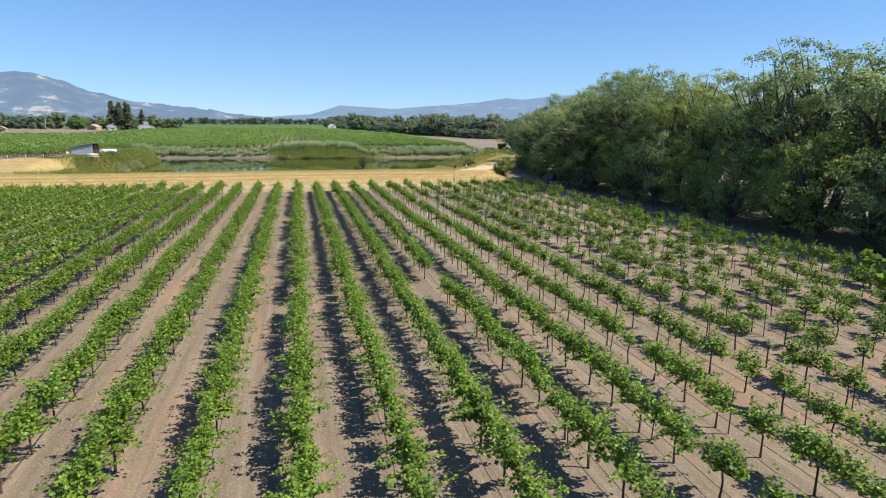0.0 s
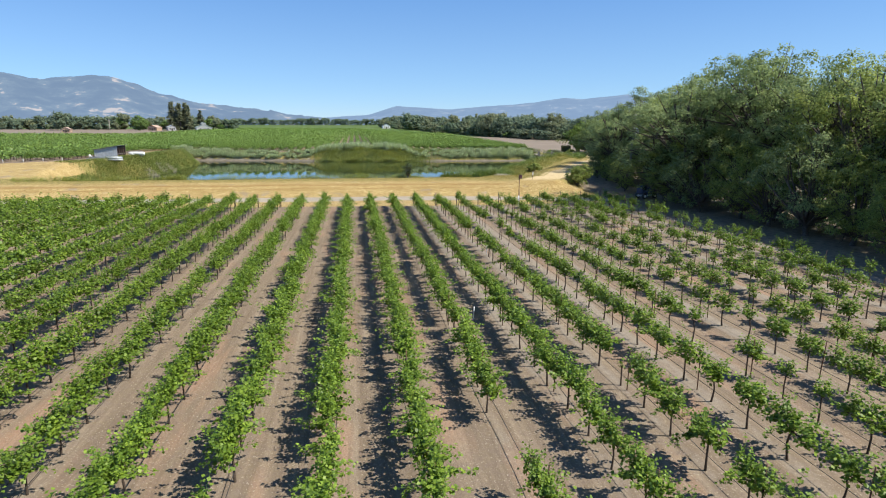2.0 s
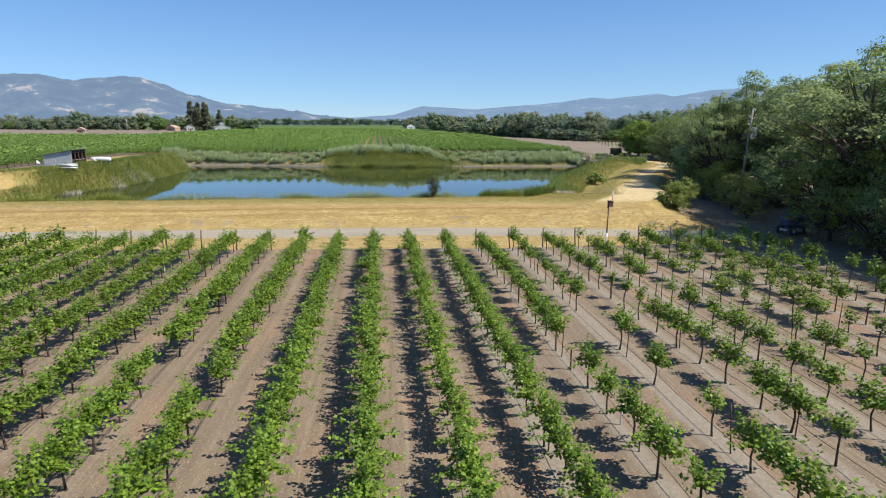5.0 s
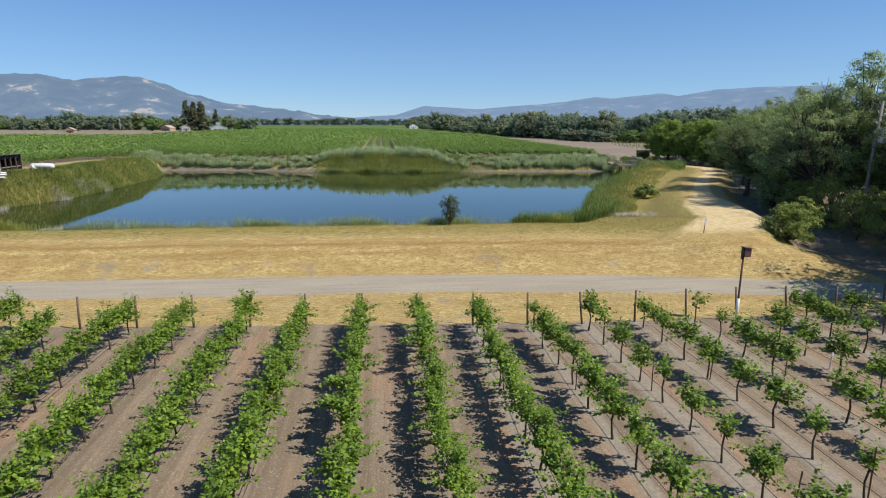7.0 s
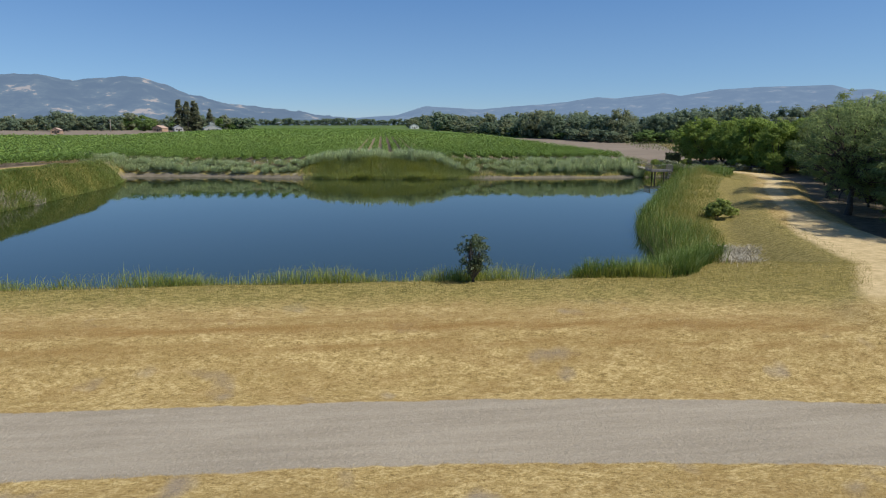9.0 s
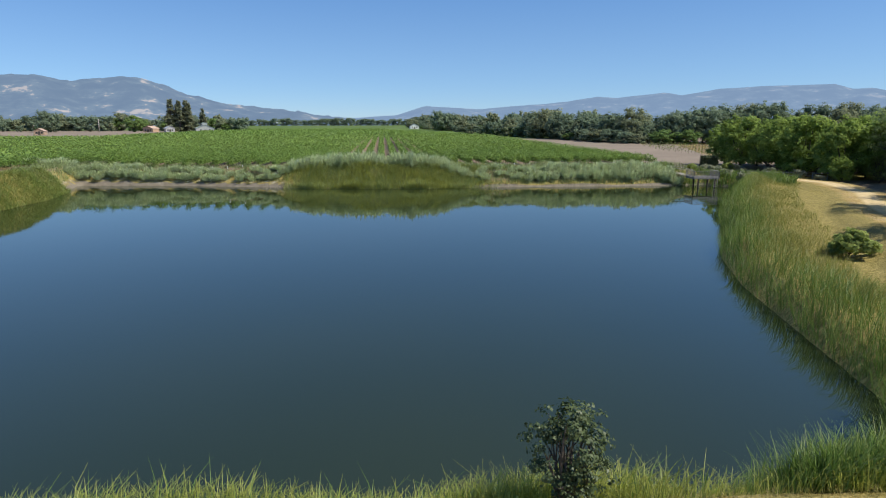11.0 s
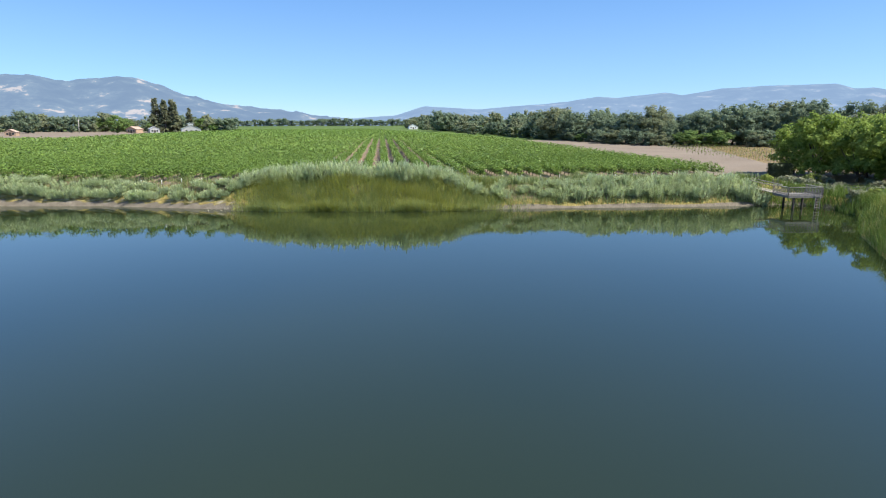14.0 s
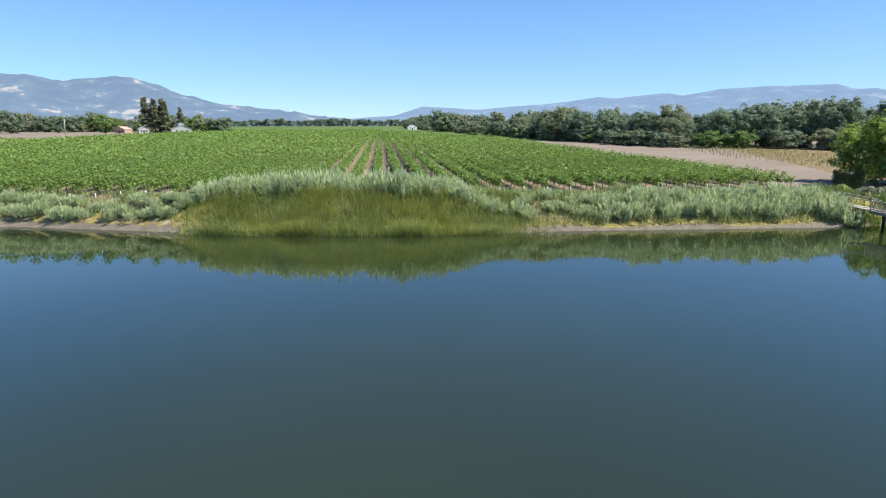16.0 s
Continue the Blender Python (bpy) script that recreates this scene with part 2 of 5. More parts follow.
    c = n.mix(n.span(n.math("ADD", n.attr("litter_shade"), warp), 0.35, 0.75), c, litter_shade)
    mud = n.ramp(n.noise(1.1, 5.0, 0.65), [(0.3, (0.14, 0.12, 0.09)), (0.6, (0.21, 0.18, 0.14)), (0.8, (0.29, 0.26, 0.21))])
    chalk = n.ramp(n.noise(2.3, 5.0, 0.7), [(0.35, (0.26, 0.225, 0.165)), (0.6, (0.5, 0.465, 0.39))])
    c = n.mix(n.span(n.math("ADD", n.attr("mud"), n.math("MULTIPLY", warp, 0.5)), 0.4, 0.6), c, mud)
    c = n.mix(n.span(n.math("ADD", n.attr("chalk"), n.math("MULTIPLY", warp, 0.9)), 0.4, 0.65), c, chalk)
    turf = n.ramp(n.noise(0.02, 4.0, 0.6), [(0.3, (0.07, 0.12, 0.025)), (0.7, (0.12, 0.17, 0.045))])
    c = n.mix(n.span(n.attr("turf"), 0.4, 0.6), c, turf)
    relief = n.math("ADD", n.math("MULTIPLY", clod, 0.7), n.math("MULTIPLY", fine, 0.3))
    n.bump(n.math("ADD", relief, n.math("MULTIPLY", n.math("MULTIPLY", blades, n.attr("grass")), 1.2)), 0.7, 0.1)
    return n.finish(c, 0.95, 0, 0.2)


def water_material():
    n = Nodes("pond_water")
    c = n.ramp(n.noise(0.05, 2.0), [(0.3, (0.02, 0.029, 0.0105)), (0.7, (0.024, 0.033, 0.012))])
    wave = n.noise(1.6, 3.0, 0.5, n.where((0.5, 1.6, 1)))
    n.bump(wave, 0.018, 0.05)
    n.bsdf.inputs["IOR"].default_value = 1.6
    n.bsdf.inputs["Specular Tint"].default_value = (0.15, 0.76, 1.0, 1)
    return n.finish(c, 0.03, 0, 0.5)


GROUND = ground_material()
WATER = water_material()


# ---- mesh helpers ----
def fast_mesh(name, verts, faces, mats, which=None, smooth=False):
    """A mesh from arrays: verts (n, 3), faces (m, 3 or 4)."""
    verts, faces = np.asarray(verts, np.float32), np.asarray(faces, np.int32)
    me = bpy.data.meshes.new(name)
    k = faces.shape[1]
    me.vertices.add(len(verts))
    me.vertices.foreach_set("co", verts.ravel())
    me.loops.add(faces.size)
    me.loops.foreach_set("vertex_index", faces.ravel())
    me.polygons.add(len(faces))
    me.polygons.foreach_set("loop_start", np.arange(0, faces.size, k, dtype=np.int32))
    me.polygons.foreach_set("loop_total", np.full(len(faces), k, np.int32))
    for m in mats:
        me.materials.append(m)
    if which is not None:
        me.polygons.foreach_set("material_index", np.asarray(which, np.int32))
    if smooth:
        me.polygons.foreach_set("use_smooth", np.ones(len(faces), bool))
    me.update(calc_edges=True)
    me.validate()
    return me


def thing(name, label, category, group="", kind="", at=None):
    ob = new(name)
    ob.empty_display_size = 0.1
    if at is not None:
        ob.matrix_basis = at
    return tagged(ob, label, category, group, kind)


def part(name, me, material, parent, label=""):
    """Links a bmesh or a mesh as one mesh object under a thing or a part."""
    if isinstance(me, bmesh.types.BMesh):
        data = bpy.data.meshes.new(name)
        me.to_mesh(data)
        me.free()
        me = data
        if material:
            me.materials.append(material)
    ob = new(name, me)
    ob.parent = parent
    return tagged(ob, label)


def box_bm(size, at=(0, 0, 0), bevel=0.0, turn=None, bm=None):
    bm = bm or bmesh.new()
    made = bmesh.ops.create_cube(bm, size=1.0)["verts"]
    m = Matrix.Translation(at) @ (turn or Matrix.Identity(4)) @ Matrix.Diagonal((*size, 1))
    bmesh.ops.transform(bm, matrix=m, verts=made)
    if bevel:
        edges = list({e for v in made for e in v.link_edges})
        bmesh.ops.bevel(bm, geom=edges, offset=bevel, segments=1, affect="EDGES")
    return bm


def tube_bm(points, radii, sides=8, bm=None):
    """A capped tube along points."""
    bm = bm or bmesh.new()
    rings = []
    pts = [Vector(p) for p in points]
    for i, p in enumerate(pts):
        d = (pts[min(i + 1, len(pts) - 1)] - pts[max(i - 1, 0)]).normalized()
        side = d.orthogonal().normalized() if i == 0 else (side - d * side.dot(d)).normalized()
        up = d.cross(side)
        r = radii[i] if hasattr(radii, "__len__") else radii
        rings.append([bm.verts.new(p + (side * math.cos(a) + up * math.sin(a)) * r) for a in (2 * math.pi * k / sides for k in range(sides))])
    for a, b in zip(rings, rings[1:]):
        for k in range(sides):
            f = bm.faces.new((a[k], a[(k + 1) % sides], b[(k + 1) % sides], b[k]))
            f.smooth = True
    bm.faces.new(rings[0][::-1])
    bm.faces.new(rings[-1])
    return bm


def tube_arrays(paths, sides=5):
    """Many open tubes as arrays; paths: list of (points (n, 3), radii (n))."""
    V, F, base = [], [], 0
    ang = np.arange(sides) * 2 * np.pi / sides
    for pts, rad in paths:
        pts = np.asarray(pts, float)
        d = np.gradient(pts, axis=0)
        d /= np.linalg.norm(d, axis=1)[:, None] + 1e-9
        ref = np.where(np.abs(d[:, 2:3]) > 0.8, np.array([[1.0, 0, 0]]), np.array([[0, 0, 1.0]]))
        s = np.cross(d, ref)
        s /= np.linalg.norm(s, axis=1)[:, None] + 1e-9
        u = np.cross(d, s)
        r = np.asarray(rad, float)[:, None, None]
        ring = pts[:, None, :] + r * (s[:, None, :] * np.cos(ang)[None, :, None] + u[:, None, :] * np.sin(ang)[None, :, None])
        V.append(ring.reshape(-1, 3))
        m = len(pts)
        i = np.arange(m - 1)[:, None] * sides
        k = np.arange(sides)[None, :]
        k2 = (k + 1) % sides
        F.append(np.stack([i + k, i + k2, i + sides + k2, i + sides + k], -1).reshape(-1, 4) + base)
        base += m * sides
    return np.concatenate(V), np.concatenate(F)


def leaf_quads(pos, along, facing, length, width, fold=0.25):
    """One folded, diamond-shaped leaf at each place."""
    n = len(pos)
    along = along / (np.linalg.norm(along, axis=1)[:, None] + 1e-9)
    side = np.cross(along, facing)
    side /= np.linalg.norm(side, axis=1)[:, None] + 1e-9
    up = np.cross(side, along)
    L, W = np.reshape(length, (-1, 1)), np.reshape(width, (-1, 1))
    a = pos
    b = pos + along * L * 0.45 + side * W * 0.5 + up * W * fold
    c = pos + along * L
    d = pos + along * L * 0.45 - side * W * 0.5 + up * W * fold
    V = np.stack([a, b, c, d], 1).reshape(-1, 3)
    return V, np.arange(4 * n).reshape(-1, 4)


def unit(rng, n):
    v = rng.normal(size=(n, 3))
    return v / (np.linalg.norm(v, axis=1)[:, None] + 1e-9)


def joined(pieces):
    V, F, base = [], [], 0
    for v, f in pieces:
        V.append(v)
        F.append(f + base)
        base += len(v)
    return np.concatenate(V), np.concatenate(F)


# ---- the lie of the land ----
WATER_Z = -0.8
POND = np.array([(-45, 113.5), (-20, 113.2), (0, 113.2), (22, 112.5), (27, 118), (29.5, 127), (31.5, 134), (35, 142.5), (40.2, 150.6), (46.4, 161.6), (55, 175),
                 (64.5, 186), (67, 192), (64.5, 196.9), (57, 196.2), (35, 197), (12, 198), (-8, 200.8), (-27, 206.4), (-45.5, 208.6), (-41.5, 196), (-39.6, 186), (-39.4, 170), (-39.3, 160), (-40, 151), (-43.2, 143.5), (-46.5, 128)])
LEVEE = np.array([(31, 103.5), (36.5, 110), (42.5, 125), (51, 141), (58, 153), (66, 164), (74, 180), (76, 205)])
FIRST_ROW, ROW_GAP, VINE_GAP = -0.23, 2.74, 1.9


def smooth(a, b, v):
    t = np.clip((v - a) / (b - a), 0, 1)
    return t * t * (3 - 2 * t)


def segments(pts, x, y, closed):
    """Distance from places to a line of points."""
    best = np.full(np.shape(x), 1e9)
    n = len(pts)
    for i in range(n if closed else n - 1):
        a, b = pts[i], pts[(i + 1) % n]
        e = b - a
        t = np.clip(((x - a[0]) * e[0] + (y - a[1]) * e[1]) / (e @ e), 0, 1)
        best = np.minimum(best, np.hypot(x - a[0] - t * e[0], y - a[1] - t * e[1]))
    return best


def shore(x, y):
    """Distance from the pond's edge, negative over water."""
    x, y = np.asarray(x, float), np.asarray(y, float)
    inside = np.zeros(x.shape, bool)
    for i in range(len(POND)):
        a, b = POND[i], POND[(i + 1) % len(POND)]
        cross = (a[1] > y) != (b[1] > y)
        inside ^= cross & (x < (b[0] - a[0]) * (y - a[1]) / (b[1] - a[1] + 1e-12) + a[0])
    d = segments(POND, x, y, True)
    d = d + 0.5 * np.sin(x * 0.55 + 1.3 * np.sin(y * 0.21)) * np.cos(y * 0.47) * np.clip(d / 3, 0, 1)
    return np.where(inside, -d, d)


def road_far(x):
    x = np.minimum(x, 40)
    return 101.5 - 0.03 * x - 0.0036 * np.maximum(0, x - 5) ** 2


def soil_edge(x):
    return 91.9 - 0.075 * np.clip(x, -40, 16)


def wobble(x, y):
    return 0.5 * np.sin(x * 0.31 + 0.7 * np.sin(y * 0.23)) * np.sin(y * 0.27 + 0.9) + 0.3 * np.sin(x * 0.83 + y * 0.71) * np.sin(y * 0.9 - x * 0.4)


def height(x, y):
    x, y = np.asarray(x, float), np.asarray(y, float)
    far = 2.1 + 0.0068 * np.clip(y - 205, 0, 1300)
    right = smooth(60, 70, x)
    side = 0.3 + 1.8 * smooth(115, 205, y) * (1 - right) + (0.0068 + 0.004 * right) * np.clip(y - 205, 0, 1300)
    land = np.where(y < 96, 0.0, side * smooth(96, 112, y))
    # dam along the road
    up = y - road_far(x)
    dam = 1.5 * smooth(0, 4.5, up) + 0.42 * smooth(4, 8.5, up)
    dam = dam * (1 - smooth(33, 41, x)) * (1 - smooth(13, 20, up)) + 0.0
    # the bank with the track on it
    d = segments(LEVEE, x, y, False)
    bank = (1.9 - 0.5 * smooth(108, 130, y) - 0.6 * smooth(165, 195, y)) * (1 - np.where(x > np.interp(y, LEVEE[:, 1], LEVEE[:, 0]), smooth(2.3, 5.6, d), smooth(2.8, 8.5, d))) * (1 - smooth(196, 206, y))
    bank = bank * smooth(0.2, 5.0, up)
    # the bank on the far side of the pond
    west = (3.2 - 0.6 * smooth(178, 204, y)) * (1 - smooth(9, 14, x + 51)) * (1 - smooth(9, 60, -51 - x)) * smooth(106, 140, y)
    land = np.maximum(np.maximum(land, dam), np.maximum(bank, west))
    land = np.where((y > 196) & (x > -60) & (x < 70), np.maximum(land, far * smooth(195, 202.5, y) * (1 - right)), land)
    s = shore(x, y)
    slope = np.where(x < -35, 1.1, np.where(y > 190, 0.85, 0.95))
    z = np.where(s > 0, np.minimum(land, WATER_Z + slope * s), WATER_Z - np.minimum(2.0, 0.7 * -s))
    soft = (s > 0) & (land > WATER_Z + slope * s)
    z = np.where(soft, z, z + 0.05 * wobble(x, y) * np.clip(np.abs(up) / 3, 0, 1))
    rows = np.abs((x - FIRST_ROW + ROW_GAP / 2) % ROW_GAP - ROW_GAP / 2)
    z = z + np.where((y < soil_edge(x)) & (x < 36.5), 0.05 * (1 - smooth(0.2, 0.8, rows)), 0)
    return z


def ground_h(x, y):
    return float(height(np.array([x]), np.array([y]))[0])


def axis(dense, ends):
    """Places along one axis: dense steps inside, growing steps outside."""
    vals = []
    for a, b, step in dense:
        vals += list(np.arange(a, b, step))
    vals.append(dense[-1][1])
    lo, hi, step = vals[0], vals[-1], 2.0
    left, right = [], []
    while lo > ends[0]:
        lo -= step
        left.append(lo)
        step *= 1.25
    step = 2.0
    while hi < ends[1]:
        hi += step
        right.append(hi)
        step *= 1.06 if hi < 900 else 1.25
    return np.array(left[::-1] + vals + right)


def build_ground():
    xs = axis([(-100, -45, 1.0), (-45, 80, 0.5), (80, 100, 1.0)], (-4700, 4700))
    ys = axis([(-12, 96, 0.5), (96, 125, 0.4), (125, 210, 0.55), (210, 240, 1.5)], (-900, 4700))
    X, Y = np.meshgrid(xs, ys)
    Z = height(X, Y)
    nx, ny = len(xs), len(ys)
    V = np.stack([X, Y, Z], -1).reshape(-1, 3)
    i = (np.arange(ny - 1)[:, None] * nx + np.arange(nx - 1)[None, :]).ravel()
    F = np.stack([i, i + 1, i + nx + 1, i + nx], 1)
    me = fast_mesh("ground", V, F, [GROUND], None, True)
    x, y = V[:, 0], V[:, 1]
    s = shore(x, y)
    up = y - road_far(x)
    rows = np.abs((x - FIRST_ROW + ROW_GAP / 2) % ROW_GAP - ROW_GAP / 2)
    lev = segments(LEVEE, x, y, False)
    in_vines = (y < soil_edge(x)) & (x < 37.2)
    masks = {
        "road": np.clip((1.95 - np.abs(up + 2.35)) / 0.8 + 0.5, 0, 1) * (y < 115),
        "grass": np.clip((y - soil_edge(x)) / 1.0 + 0.5, 0, 1) * np.where((x > 66) & (y > 209), 0.3, 1) * np.where(((y > 206.5 + 0.13 * np.maximum(0, -x - 8)) & (x < 64)) | ((x < -50.2) & (y > 140 + 0.5 * (x + 51))), 0, 1),
        "pale": np.where(in_vines, (1 - smooth(0.25, 0.6, rows)) * (0.35 + 0.65 * smooth(4, 14, x) * smooth(22, 55, y)), np.where(x < 38.5, 0.85, 0) * (y < 94)),
        "band": np.where(y < 116, 0.95 * np.exp(-((up - 3.75) / 0.35) ** 2) + 0.6 * np.exp(-((up - 4.6) / 0.35) ** 2) + 0.75 * np.exp(-((up - 2.7) / 0.28) ** 2) + 0.35 * np.exp(-((up - 1.2) / 0.3) ** 2), 0) * (1 - smooth(24, 32, x)),
        "green": np.clip(np.where(y < 116, smooth(3.8, 7.5, up) * 0.9, np.where(y > 190, np.where(x > 8, 1.1, 0.8), np.where(x < -30, 0.9 - 0.8 * smooth(5, 6.5, s), 0.97 - 0.4 * smooth(8, 16, s)) * np.where((x < -40) & (y < 137), 0.2, 1))) * (1 - smooth(0, 1.5, 3.0 - lev) * (y > 104)), 0, 1),
        "bare": (1 - smooth(0.3 + 1.7 * (1 - smooth(120, 134, y)), 1.9 + 2.2 * (1 - smooth(120, 134, y)), lev)) * smooth(101.0, 107.5, y) * 0.85,
        "field": np.where(((x > 64.5) & (y > 214) & (y < 420) & (x < 0.38 * (y - 214) + 84)) | ((x < -131) & (y > 400 - 0.15 * (x + 131)) & (y < 720)), 1.0, 0.0),
        # litter under the trees, painted tree shade right of the track, brown far bank
        "litter_shade": np.clip(smooth(37.5, 39.5, x) * (1 - smooth(96, 130, y)) + smooth(2.6, 5.5, lev) * (x > np.interp(y, LEVEE[:, 1], LEVEE[:, 0])) * (y > 108) * (y < 190) + 0.62 * smooth(0.5, 1.0, s - np.where(x < -6, 1.3, 0.2)) * (1 - smooth(3.5, 5.5, s)) * (y > 190) * (x < 62) * (x > -60), 0, 1),
        "mud": (1 - smooth(np.where(x < -6, 0.5, 0.3), np.where(x < -6, 0.8, 0.6), s)) * (y > 190),
        "chalk": np.where(y > 190, np.exp(-((s - np.where(x < -6, 0.95, 0.8)) / np.where(x < -6, 0.35, 0.3)) ** 2) * np.where(x < -6, 0.6, 0.3), 0) * (x < 60),
        "turf": np.where((y > 420) | (np.abs(x) > 320) | (y < -60), 1.0, 0.0) * np.where((x < -131) & (y > 400) & (y < 720), 0, 1),
    }
    for name, v in masks.items():
        a = me.attributes.new(name, "FLOAT", "POINT")
        a.data.foreach_set("value", np.asarray(v, np.float32))
    tagged(new("ground", me), "valley floor of tilled brown soil, dry straw grass and gravel", "ground", "", "structure")


build_ground()

bm = bmesh.new()
cx, cy = POND.mean(axis=0)
bm.faces.new([bm.verts.new((cx + (px - cx) * 1.06 + 0.0, cy + (py - cy) * 1.05, WATER_Z)) for px, py in POND])
bmesh.ops.triangulate(bm, faces=bm.faces[:])
me = bpy.data.meshes.new("water")
bm.to_mesh(me)
bm.free()
me.materials.append(WATER)
tagged(new("water", me), "still dark pond water reflecting the blue sky", "water", "", "structure")


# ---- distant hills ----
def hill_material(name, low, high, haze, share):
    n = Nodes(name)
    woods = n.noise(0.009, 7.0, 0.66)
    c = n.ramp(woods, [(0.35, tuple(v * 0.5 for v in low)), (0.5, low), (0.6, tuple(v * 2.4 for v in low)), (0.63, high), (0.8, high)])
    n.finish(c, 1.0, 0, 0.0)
    # air haze painted on: a blue glow mixed over the hill's own colour
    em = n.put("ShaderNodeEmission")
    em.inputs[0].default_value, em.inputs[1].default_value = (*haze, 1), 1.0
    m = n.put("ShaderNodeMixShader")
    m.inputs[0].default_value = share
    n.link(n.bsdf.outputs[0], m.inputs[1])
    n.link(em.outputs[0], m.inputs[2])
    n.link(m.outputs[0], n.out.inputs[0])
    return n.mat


def build_range(label, peaks, near, crest, span, mat, seed, uneven):
    """A range of hills: peaks are (degrees to the right of north, rise in degrees)."""
    az = np.radians(np.linspace(span[0], span[1], 360))
    deg = np.degrees(az)
    top = np.interp(deg, [a for a, _ in peaks], [r for _, r in peaks])
    rs = np.linspace(near, crest + (crest - near) * 0.5, 40)
    V = []
    for k, r in enumerate(rs):
        t = (r - near) / (crest - near)
        prof = smooth(0, 1, np.array([t]))[0] if t <= 1 else 1 - 0.3 * (t - 1)
        for a, h in zip(az, top):
            x, y = r * math.sin(a), r * math.cos(a)
            rough = noise.fractal(Vector((x * 0.0022, y * 0.0022, seed)), 0.9, 2.1, 6)
            rough = rough + 0.75 * noise.fractal(Vector((x * 0.011, y * 0.011, seed + 4)), 0.7, 2.1, 5)
            ridge = 1 - 0.16 * (1 - t) * (1 + math.sin(math.degrees(a) * 0.9 + seed + 2.5 * t)) if t < 1 else 1.0
            z = math.tan(math.radians(h)) * crest * prof * ridge + rough * uneven * (1 + 3 * max(0.0, 1 - t)) * prof * min(1, h) - 6 * (1 - t if t < 1 else 0)
            V.append((x + 6, y + 80, z + 9.4 * min(t, 1)))
    n = len(az)
    i = (np.arange(len(rs) - 1)[:, None] * n + np.arange(n - 1)[None, :]).ravel()
    F = np.stack([i, i + 1, i + n + 1, i + n], 1)
    me = fast_mesh("hill_range", np.array(V), F, [mat], None, True)
    ob = tagged(new("backdrop", me), label, "hills", "", "structure")
    return ob


HAZE_GLOW = (0.25, 0.375, 0.58)
HILL_A = hill_material("wooded_hill", (0.04, 0.045, 0.035), (0.52, 0.38, 0.24), HAZE_GLOW, 0.56)
HILL_B = hill_material("hazy_hill", (0.055, 0.06, 0.05), (0.34, 0.28, 0.21), HAZE_GLOW, 0.7)
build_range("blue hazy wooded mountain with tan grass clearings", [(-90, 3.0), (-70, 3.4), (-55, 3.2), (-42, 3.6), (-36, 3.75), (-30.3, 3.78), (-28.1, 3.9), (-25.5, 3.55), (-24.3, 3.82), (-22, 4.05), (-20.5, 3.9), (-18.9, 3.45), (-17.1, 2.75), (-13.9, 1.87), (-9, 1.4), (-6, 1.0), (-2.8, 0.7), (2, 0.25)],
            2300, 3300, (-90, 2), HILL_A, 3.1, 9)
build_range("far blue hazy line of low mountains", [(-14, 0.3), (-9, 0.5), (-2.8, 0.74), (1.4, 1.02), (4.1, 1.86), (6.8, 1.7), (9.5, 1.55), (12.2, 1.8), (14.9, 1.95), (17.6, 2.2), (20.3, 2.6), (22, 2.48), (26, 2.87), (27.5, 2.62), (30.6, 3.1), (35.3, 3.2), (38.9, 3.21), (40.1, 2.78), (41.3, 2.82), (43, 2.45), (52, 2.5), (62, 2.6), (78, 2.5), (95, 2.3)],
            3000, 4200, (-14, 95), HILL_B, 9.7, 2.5)


